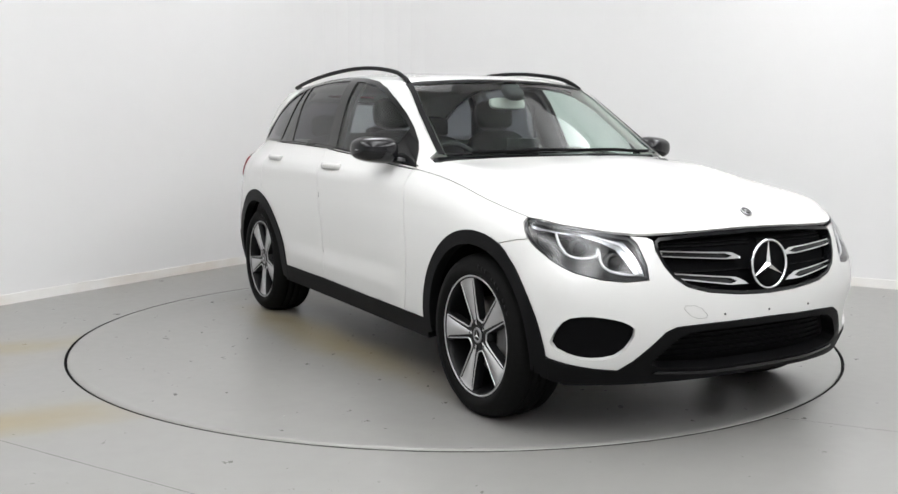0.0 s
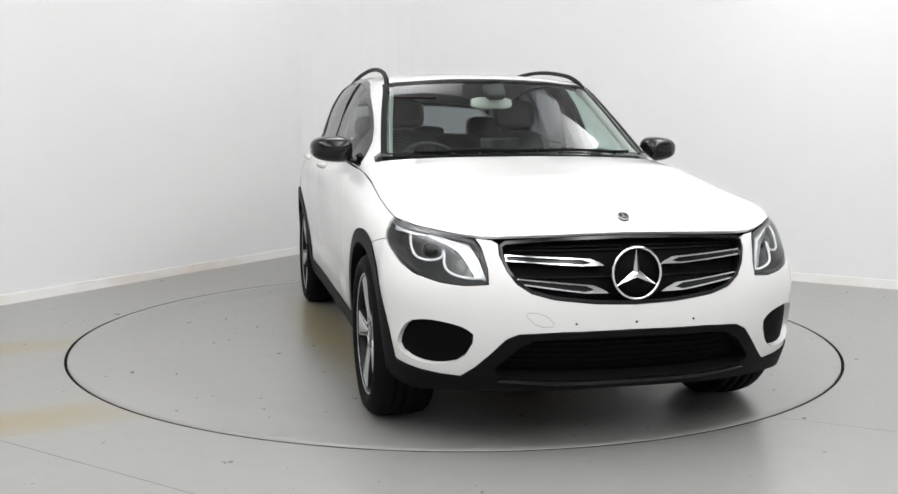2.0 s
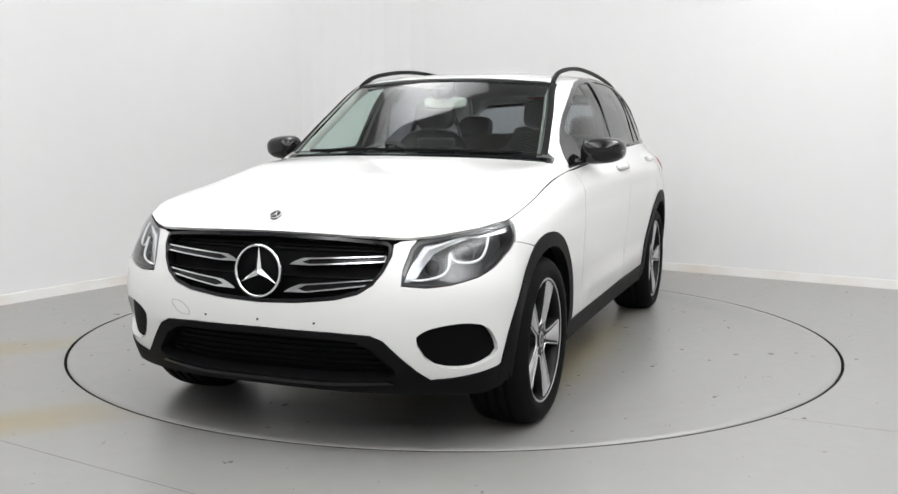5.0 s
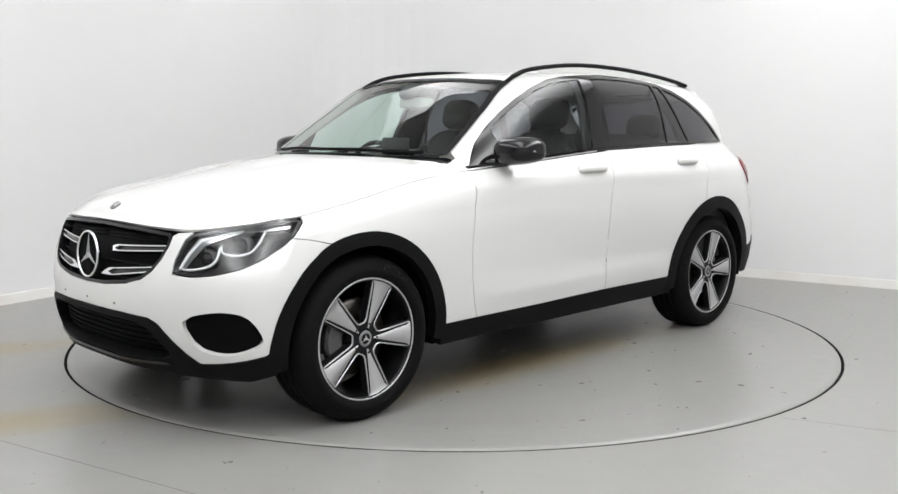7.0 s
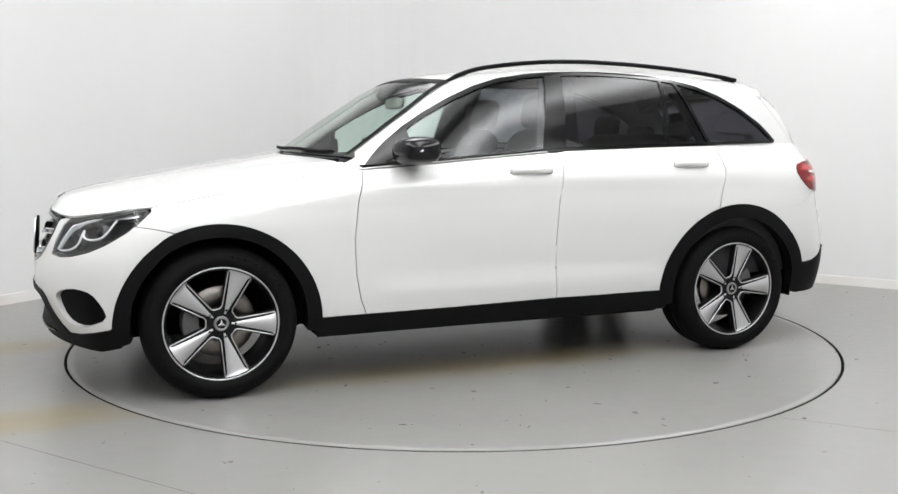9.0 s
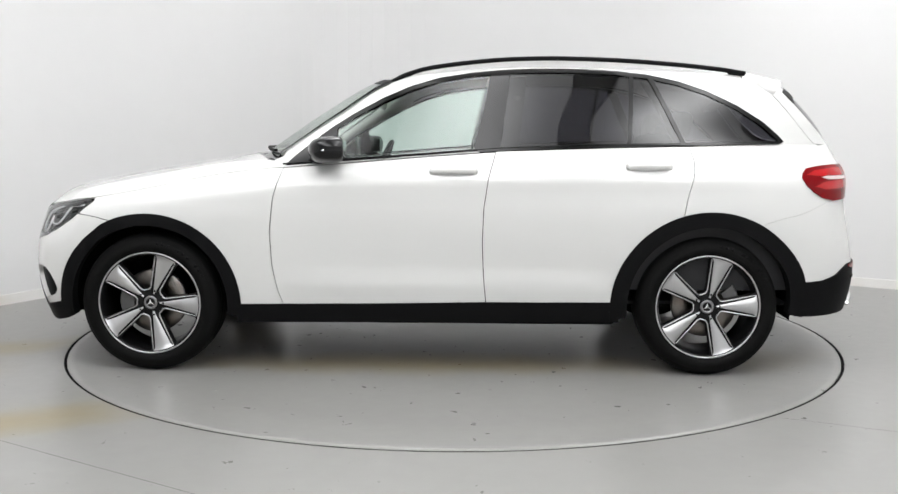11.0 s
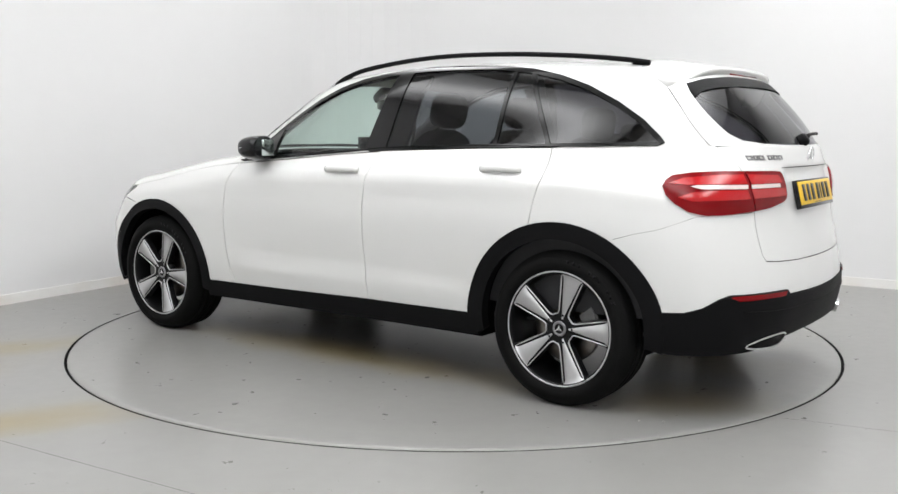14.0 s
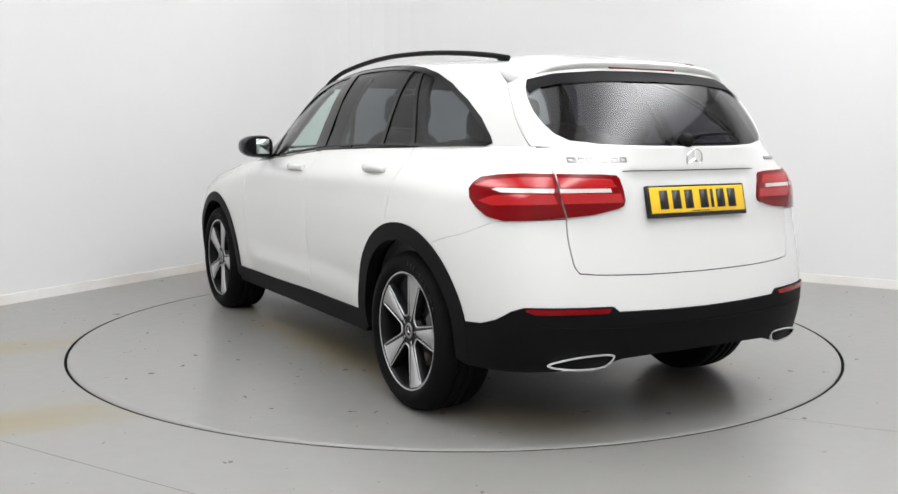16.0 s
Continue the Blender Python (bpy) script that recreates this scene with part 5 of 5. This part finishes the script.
# ---- rear skirt, reflectors, exhausts ----
rs_half = [(3.12, 0.527)] + R((0.2, 0.529), (0.422, 0.535), (0.447, 0.557)) + [(u, z - 0.003) for u, z in reversed(BLACK_TOP)] + [(1.895, 0.40), (1.886, 0.300), (2.0, 0.296), (2.2, 0.300), (2.42, 0.306), (2.62, 0.318), (2.72, 0.345), (2.9, 0.352), (3.12, 0.352)]
panel("rear_skirt", full_rear(rs_half), low_map, CLAD, None, "black plastic lower rear skirt", offset=0.006, thick=0.09)
step_loop = [(3.12, 0.470)] + R((0.3, 0.472), (0.55, 0.478), (0.72, 0.490), (0.72, 0.480), (0.55, 0.468), (0.3, 0.462)) + [(3.12, 0.460)]
panel("skirt_step", full_rear(step_loop), low_map, CLAD, offset=0.010, thick=0.006)
for m in (False, True):
    panel("rear_reflector", R((0.462, 0.552), (0.765, 0.556), (0.772, 0.548), (0.74, 0.534), (0.474, 0.534)), low_map, REDLENS, None, "slim red rear reflector", offset=0.010, thick=0.006, step=0.03, mirror=m)
    tip = smooth_loop(R((0.425, 0.382), (0.58, 0.376), (0.680, 0.352), (0.692, 0.340), (0.680, 0.328), (0.60, 0.314), (0.49, 0.314), (0.445, 0.334)), 2)
    bore = grow(tip, -0.0085)
    panel("exhaust_tip", tip, low_map, CHROME, None, "chrome exhaust trim", holes=[bore], offset=0.020, thick=0.06, step=0.02, mirror=m)
    panel("exhaust_inner", bore, low_map, DARK, None, "dark exhaust opening", offset=-0.03, thick=0, step=0.03, mirror=m)

# ---- number plate and badges ----
PL = Matrix.Translation(Vector((-2.272, 0.0, 0.957)) + Vector(SHIFT)) @ pose(0, 0, 0, 0, 14, 0) @ pose(0, 0, 0, 0, 0, 90)
plate = new("number_plate")
plate.parent = car
plate.matrix_local = PL
tagged(plate, "yellow number plate with black bars in a black holder")
part("holder", box_bm(-0.268, 0.268, -0.004, 0.018, -0.068, 0.062, 0.004), GLOSS, plate, "black plate holder")
part("plate", box_bm(-0.258, 0.258, 0.016, 0.0215, -0.052, 0.054, 0.002), PLATEYEL, plate, "yellow plate")
for cx in (-0.185, -0.122, -0.073, -0.028, 0.055, 0.122, 0.190):
    w = 0.022 if cx not in (-0.073,) else 0.008
    part("plate_bar", box_bm(cx - w, cx + w, 0.0225, 0.0232, -0.036, 0.040), PLATEBLK, plate)
part("plate_line", box_bm(-0.05, 0.05, 0.0225, 0.0232, -0.048, -0.045), PLATEBLK, plate)
emblem("tailgate_emblem", low_map(U1, 1.124)[0] - Vector((0.004, 0, 0)), pose(0, 0, 0, 0, 0, 90) @ pose(0, 0, 0, -8, 0, 0), 0.044, 0.006, CHROME, label="round chrome emblem with three arms")
for y0, y1 in ((0.570, 0.536), (0.529, 0.503), (0.497, 0.463), (0.437, 0.406), (0.399, 0.370), (0.363, 0.334)):
    panel("badge_bar", R((y0, 1.134), (y1, 1.134), (y1, 1.114), (y0, 1.114)), low_map, BADGE, None, "plain chrome badge bar", offset=0.003, thick=0.004, step=0.03,
          holes=[R((y0 - 0.006, 1.128), (y1 + 0.006, 1.128), (y1 + 0.006, 1.120), (y0 - 0.006, 1.120))])
panel("badge_bar", R((0.49, 1.128), (0.62, 1.128), (0.62, 1.115), (0.49, 1.115)), low_map, BADGE, None, "plain chrome badge bar", offset=0.003, thick=0.004, step=0.03, mirror=True)
# dark strip that paints the shade under the plate recess's upper ledge
ledge_shade = R((0.30, 1.082), (0.36, 1.081), (0.36, 1.077), (0.30, 1.078))
panel("tailgate_ledge_shade", full_rear([(U1, 1.082)] + ledge_shade + [(U1, 1.078)]), low_map, SEAM_AND_SHADE, None, "thin dark strip painted as shade under the recess ledge", offset=0.0015, thick=0.002)

# ---- handles, mirrors, rails, wipers ----
for m in (False, True):
    e = -1 if m else 1
    for x0, x1, z in ((-0.02, -0.252, 1.036), (-1.008, -1.228, 1.061)):
        pts = []
        for k in range(13):
            t = k / 12
            x = x0 + (x1 - x0) * t
            p, n = low_map(-x, z)
            off = 0.004 + 0.028 * math.sin(math.pi * t) ** 0.5
            pts.append(((p.x + n.x * off), (p.y + n.y * off) * e, z + 0.004 * math.sin(math.pi * t)))
        v, f = tube(pts, 0.0125, 10, 1.35)
        handle = on_car(mesh_ob("door_handle", v, f, PAINT, None, "white door handle"))
        cup = smooth_loop(S((x0 - 0.04, z - 0.020), (x1 + 0.05, z - 0.022), (x1 + 0.05, z + 0.012), (x0 - 0.04, z + 0.014)), 2)
        panel("handle_recess", cup, low_map, PAINT, None, "", holes=[grow(cup, -0.003)], offset=0.0015, thick=0.001, step=0.03, mirror=m)
    mir = new("door_mirror")
    mir.parent = car
    mir.matrix_local = Matrix.Translation(Vector((0.485, 0.938 * e, 1.140)) + Vector(SHIFT))
    tagged(mir, "gloss black door mirror with an indicator strip")
    bm = bmesh.new()
    bmesh.ops.create_uvsphere(bm, u_segments=32, v_segments=20, radius=1.0)
    for v in bm.verts:
        x, y, z = v.co
        fx = math.copysign(abs(x) ** 0.75, x)
        fy = math.copysign(abs(y) ** 0.72, y)
        fz = math.copysign(abs(z) ** 0.72, z)
        taper = 1.0 - 0.12 * fy - (0.10 * fx if fz > 0 else 0.0)
        v.co = Vector(((0.108 * fx if fx > 0 else 0.090 * max(fx, -0.62)) - 0.028 * fy, 0.108 * fy * e, 0.068 * fz * taper + 0.004 * fy))
    if m:
        bmesh.ops.reverse_faces(bm, faces=bm.faces[:])
    part("housing", bm, GLOSS, mir, "gloss black mirror housing")
    v, f = tube([(0.108 - 0.02 * k / 8 - 0.075 * (k / 8) ** 3, (-0.045 + 0.150 * k / 8) * e, -0.012 + 0.012 * k / 8) for k in range(9)], 0.0055, 8, 0.9)
    mesh_ob("indicator", v, f, REFLECT, mir, "clear indicator strip")
    gl = box_bm(-0.062, -0.0575, -0.074, 0.076, -0.042, 0.046, 0.002, 1)
    bmesh.ops.transform(gl, matrix=pose(0, 0, 0, 0, 0, -12 * e), verts=gl.verts[:])
    part("mirror_glass", gl, MIRRORGLASS, mir, "mirror glass")
    v, f = tube([(0.03, -0.075 * e, -0.045), (0.07, -0.105 * e, -0.055), (0.115, -0.140 * e, -0.062)], 0.032, 12, 0.6)
    mesh_ob("stalk", v, f, GLOSS, mir, "black mirror stalk")
    # roof rail
    rail = [(0.20, 0.585, 1.490), (0.12, 0.578, 1.530), (-0.02, 0.568, 1.568), (-0.314, 0.555, 1.604), (-0.616, 0.550, 1.617), (-0.971, 0.548, 1.609), (-1.30, 0.545, 1.587), (-1.54, 0.540, 1.562), (-1.68, 0.535, 1.541)]
    rp = herm(np.arange(len(rail)), np.array(rail) + np.array([0, 0, 0.006]), np.linspace(0, len(rail) - 1, 60))
    v, f = tube([(x, y * e, z) for x, y, z in rp], 0.0145, 10, 0.85)
    on_car(mesh_ob("roof_rail", v, f, CLAD, None, "satin black roof rail"))
    low = [(x, (y - 0.012) * e, z - 0.010) for x, y, z in rp]
    vs, fs = [], []
    for x, y, z in low:
        hit, n = plan_map(x, y)
        vs += [(x, y - 0.006, z), (x, y - 0.006, hit.z - 0.006), (x, y + 0.006, hit.z - 0.010), (x, y + 0.006, z)]
    for k0, k1 in ((0, 9), (54, len(low) - 1)):
        fs = []
        for k in range(k1 - k0):
            for i in range(3):
                fs.append((4 * k + i, 4 * k + i + 1, 4 * k + i + 5, 4 * k + i + 4))
        on_car(mesh_ob("rail_foot", vs[4 * k0:4 * k1 + 4], fs, CLAD, None, "black rail foot"))

# rear wiper
wp = [rear_map(y, z) for y, z in ((0.0, 1.196), (-0.06, 1.210), (-0.16, 1.216), (-0.27, 1.218))]
v, f = tube([p + n * 0.022 for p, n in wp[:2]] + [p + n * 0.020 for p, n in wp[2:]], 0.011, 8, 0.7)
on_car(mesh_ob("rear_wiper", v, f, CLAD, None, "black rear wiper arm"))
p0, n0 = rear_map(0.015, 1.196)
wv, wf = lathe([(0.0, 0.03), (0.022, 0.028), (0.030, 0.018), (0.032, -0.01)], 20, False)
q = Vector((0, 1, 0)).rotation_difference(n0).to_matrix().to_4x4()
on_car(mesh_ob("wiper_hub", [Matrix.Translation(p0) @ q @ Vector(a) for a in wv], wf, CLAD, None, "black wiper hub"))
for y0, y1, s0 in ((-0.56, 0.05, 5.06), (0.02, 0.60, 5.10)):
    pts = []
    for k in range(14):
        t = k / 13
        y = y0 + (y1 - y0) * t
        p, n = plan_map(0.955 - 0.19 * (abs(y) / 0.7) ** 2, y)
        pts.append(p + n * 0.014)
    v, f = tube(pts, 0.007, 6, 1.3)
    on_car(mesh_ob("wiper", v, f, CLAD, None, "black windscreen wiper"))

# ---- inner shell, wheel housings, underbody ----
hole_f = S(*arc(HUB_X, HUB_Z, 0.43, 0, 358, 40))
hole_r = S(*arc(-HUB_X, HUB_Z, 0.44, 0, 358, 40))
inner_loop = S((1.70, 0.30), (1.70, 0.84), (1.44, 0.93), (1.1, 1.0), (0.75, 1.03), (0.3, 1.06), (-0.3, 1.11), (-0.9, 1.135), (-1.44, 1.145), (-1.75, 1.15), (-1.95, 1.15), (-1.95, 0.30))
both("inner_shell", inner_loop, low_map, DARK, "dark inner body shell", holes=[hole_f, hole_r], offset=-0.022, thick=0, step=0.05)
rear_inner = full_rear([(3.12, 0.33), (2.6, 0.33), (1.96, 0.33), (1.96, 1.13), (2.3, 1.12), (2.6, 1.12), (3.12, 1.12)])
panel("rear_inner_shell", rear_inner, low_map, DARK, None, "dark inner rear shell", offset=-0.03, thick=0, step=0.06)
for sgn in (1, -1):
    for hx in (HUB_X, -HUB_X):
        vs, fs = [], []
        for k in range(25):
            a = radians(-9 + 198 * k / 24)
            for r, y in ((0.425, 0.885), (0.432, 0.56)):
                vs.append((hx + r * math.cos(a), y * sgn, HUB_Z + r * math.sin(a)))
        n = len(vs)
        vs.append((hx, 0.56 * sgn, HUB_Z))
        for k in range(24):
            fs.append((2 * k, 2 * k + 1, 2 * k + 3, 2 * k + 2))
            fs.append((2 * k + 1, n, 2 * k + 3))
        on_car(mesh_ob("wheel_liner", vs, fs, DARK, None, "black wheel housing liner"))
on_car(part("underbody", box_bm(-0.98, 0.98, -0.83, 0.83, 0.235, 0.33, 0.02), DARK, None, "dark underbody tray"))
on_car(part("front_underbody", box_bm(0.98, 2.08, -0.55, 0.55, 0.235, 0.34, 0.03), DARK, None, "dark engine undertray"))
on_car(part("rear_underbody", box_bm(-2.15, -0.98, -0.55, 0.55, 0.34, 0.42, 0.03), DARK, None, "dark rear undertray"))
on_car(part("engine_bay_wall", box_bm(2.04, 2.06, -0.56, 0.56, 0.30, 0.83), DARK, None))
on_car(part("bulkhead", box_bm(1.02, 1.05, -0.80, 0.80, 0.30, 0.97), DARK, None))


# ---- cabin ----
cabin_floor = on_car(part("cabin_floor", box_bm(-1.95, 1.0, -0.78, 0.78, 0.34, 0.36), DASHMAT, None, "dark cabin carpet"))


def cushion(name, parent, m, sx, sy, sz, material, label="", power=0.55, bulge=0.0):
    """A padded block with rounded edges."""
    bm = bmesh.new()
    bmesh.ops.create_uvsphere(bm, u_segments=24, v_segments=16, radius=1.0)
    for v in bm.verts:
        c = [math.copysign(abs(a) ** power, a) for a in v.co]
        v.co = Vector((c[0] * sx / 2, c[1] * sy / 2, c[2] * sz / 2))
    bmesh.ops.transform(bm, matrix=m, verts=bm.verts[:])
    return part(name, bm, material, parent, label)


def seat(x, y):
    root = new("front_seat")
    root.parent = car
    root.location = Vector((x, y, 0)) + Vector(SHIFT)
    tagged(root, "black leather front seat with a headrest")
    cushion("seat_base", root, pose(0, 0, 0.60, 0, -6, 0), 0.56, 0.52, 0.20, SEATFAB)
    cushion("backrest", root, pose(-0.33, 0, 0.93, 0, -20, 0), 0.17, 0.50, 0.66, SEATFAB, power=0.6)
    for s in (1, -1):
        cushion("bolster", root, pose(-0.29, 0.215 * s, 0.90, 0, -20, 0), 0.17, 0.10, 0.50, SEATFAB)
        v, f = tube([(-0.44, 0.06 * s, 1.20), (-0.455, 0.06 * s, 1.32)], 0.007, 8, up=(0, 1, 0))
        mesh_ob("headrest_post", v, f, CHROME, root)
    cushion("headrest", root, pose(-0.455, 0, 1.345, 0, -12, 0), 0.11, 0.27, 0.19, SEATFAB, power=0.6)
    return root


seat(0.02, 0.37)
seat(0.02, -0.37)
bench = new("rear_bench")
bench.parent = car
bench.location = SHIFT
tagged(bench, "black leather rear bench with three headrests")
cushion("bench_base", bench, pose(-0.92, 0, 0.62), 0.52, 1.30, 0.20, SEATFAB, power=0.4)
cushion("bench_back", bench, pose(-1.26, 0, 0.92, 0, -18, 0), 0.16, 1.30, 0.62, SEATFAB, power=0.4)
for y in (-0.42, 0.0, 0.42):
    cushion("headrest", bench, pose(-1.37, y, 1.27 if y else 1.22, 0, -10, 0), 0.10, 0.25, 0.16 if y else 0.11, SEATFAB, power=0.6)
cushion("dashboard", car, Matrix.Translation(SHIFT) @ pose(0.66, 0, 0.92, 0, 4, 0), 0.52, 1.46, 0.34, DASHMAT, "charcoal padded dashboard", power=0.42)
cushion("console", car, Matrix.Translation(SHIFT) @ pose(0.15, 0, 0.60), 0.85, 0.24, 0.36, DASHMAT, "black centre console", power=0.4)
scr = box_bm(0.455, 0.47, -0.11, 0.11, 1.08, 1.20, 0.006)
on_car(part("dash_screen", scr, GLOSS, None, "black dashboard screen"))
wheel_m = Matrix.Translation(Vector((0.36, -0.37, 1.00)) + Vector(SHIFT)) @ pose(0, 0, 0, 0, -24, 0) @ pose(0, 0, 0, 0, 0, -90)
steer = new("steering_wheel")
steer.parent = car
steer.matrix_local = wheel_m
tagged(steer, "black steering wheel with three spokes")
ringp = [(0.185 + 0.014 * math.cos(2 * math.pi * k / 10), 0.014 * math.sin(2 * math.pi * k / 10)) for k in range(10)]
v, f = lathe(ringp, 48)
mesh_ob("rim", v, f, DASHMAT, steer)
cushion("hub", steer, Matrix(), 0.17, 0.06, 0.13, DASHMAT, power=0.7)
for a in (0, 180, 270):
    r = radians(a)
    v, f = tube([(0.06 * math.cos(r), 0, 0.06 * math.sin(r)), (0.18 * math.cos(r), 0, 0.18 * math.sin(r))], 0.016, 8, 0.6, up=(0, 1, 0))
    mesh_ob("spoke", v, f, SATIN if a == 270 else DASHMAT, steer)
v, f = tube([(0.62, -0.37, 0.92), (0.38, -0.37, 0.995)], 0.04, 12)
on_car(mesh_ob("steering_column", v, f, DASHMAT, None))
# rear-view mirror and sensor pod
cushion("sensor_pod", car, Matrix.Translation(SHIFT) @ pose(0.345, 0, 1.462, 0, 38, 0), 0.13, 0.12, 0.06, DASHMAT, "black sensor pod", power=0.6)
cushion("inner_mirror", car, Matrix.Translation(SHIFT) @ pose(0.30, -0.005, 1.395, 0, -12, 4), 0.035, 0.25, 0.065, LINING, "grey rear-view mirror", power=0.5)
# roof lining under the roof
vs, fs = [], []
for a in range(31):
    for b in range(25):
        p, n = up_map(7.05 + 5.3 * a / 30, 3.15 + 7.7 * b / 24)
        vs.append(p - n * 0.03)
for a in range(30):
    for b in range(24):
        fs.append((a * 25 + b, a * 25 + b + 1, (a + 1) * 25 + b + 1, (a + 1) * 25 + b))
on_car(mesh_ob("roof_lining", vs, fs, LINING, None, "light grey roof lining"))
for m in (False, True):
    e = -1 if m else 1
    cards = S((0.76, 0.42), (0.76, 1.03), (0.3, 1.07), (-0.35, 1.118), (-1.2, 1.145), (-1.9, 1.15), (-1.9, 0.42))
    panel("door_card", cards, low_map, DASHMAT, None, "charcoal door lining", offset=-0.075, thick=0, step=0.08, mirror=m)
    # pillar linings
    for loop in (clip_poly(clip_poly(grow(DLO, -0.006), (-0.215, 1.14), (-0.305, 1.53)), (-0.51, 1.53), (-0.465, 1.14)),
                 clip_poly(clip_poly(grow(DLO, -0.006), (-1.29, 1.16), (-1.125, 1.51)), (-1.185, 1.51), (-1.35, 1.16))):
        panel("pillar_lining", loop, side_map, DASHMAT, None, "grey pillar lining", offset=-0.035, thick=0.02, step=0.05, mirror=m)
    vs, fs = [], []
    for k in range(21):
        s = 5.0 + 2.1 * k / 20
        for j, d in ((2.2, -0.012), (2.55, -0.05), (3.25, -0.05), (3.2, -0.006)):
            p, n = up_map(s, j)
            q2 = p + n * d
            vs.append((q2.x, q2.y * e, q2.z))
    for k in range(20):
        for i in range(3):
            fs.append((4 * k + i, 4 * k + i + 1, 4 * k + i + 5, 4 * k + i + 4))
    on_car(mesh_ob("front_pillar_lining", vs, fs, LINING, None, "light front pillar lining"))
    v, f = tube([(-0.46, 0.70 * e, 1.42), (-0.46, 0.72 * e, 1.2), (-0.40, 0.74 * e, 0.9)], 0.024, 6, 0.3)
    on_car(mesh_ob("seat_belt", v, f, SEATFAB, None, "black seat belt"))
on_car(part("parcel_cover", box_bm(-2.05, -1.38, -0.60, 0.60, 1.06, 1.075, 0.004), DASHMAT, None, "black load cover"))

# ---- loose flakes and marks on the turntable deck ----
for k in range(70):
    r, a = 0.5 + 1.6 * random.random(), 2 * math.pi * random.random()
    n = random.randint(4, 6)
    s = 0.005 + 0.014 * random.random() ** 2
    pts = [(s * (0.5 + random.random()) * math.cos(2 * math.pi * q / n), 0.6 * s * (0.5 + random.random()) * math.sin(2 * math.pi * q / n)) for q in range(n)]
    vs = [(x, y, 0.0005) for x, y in pts] + [(x * 0.9, y * 0.9, 0.003) for x, y in pts]
    fs = [tuple(range(n, 2 * n))] + [(q, (q + 1) % n, n + (q + 1) % n, n + q) for q in range(n)]
    flake = mesh_ob("flake", vs, fs, SCUFF if k % 3 == 0 else FLAKE, turntable, "", smooth=False)
    flake.matrix_local = pose(r * math.cos(a), r * math.sin(a), deck_z(r), 0, 0, random.uniform(0, 360))


def motions():
    """The turntable and the car on it turn together."""
    turns = [(0.0, -60.31), (0.5, -61.90), (1.0, -65.30), (1.5, -70.02), (2.0, -76.07), (2.5, -81.80), (3.0, -87.86), (3.5, -93.54),
             (4.0, -99.66), (4.5, -105.28), (5.0, -111.35), (5.5, -117.24), (6.0, -123.13), (6.5, -129.01), (7.0, -134.90), (7.5, -140.79),
             (8.0, -146.86), (8.5, -152.54), (9.0, -158.57), (9.5, -164.28), (10.0, -169.99), (10.5, -175.71), (11.0, -181.42), (11.5, -187.13),
             (12.0, -192.75), (12.5, -198.54), (13.0, -204.57), (13.5, -210.31), (14.0, -216.21), (14.5, -222.01), (15.0, -228.04),
             (15.5, -233.85), (16.0, -239.98)]
    for thing in (turntable, car):
        walk(thing, [(t, pose(*AXIS, 0, 0, 0, a)) for t, a in turns])


motions()
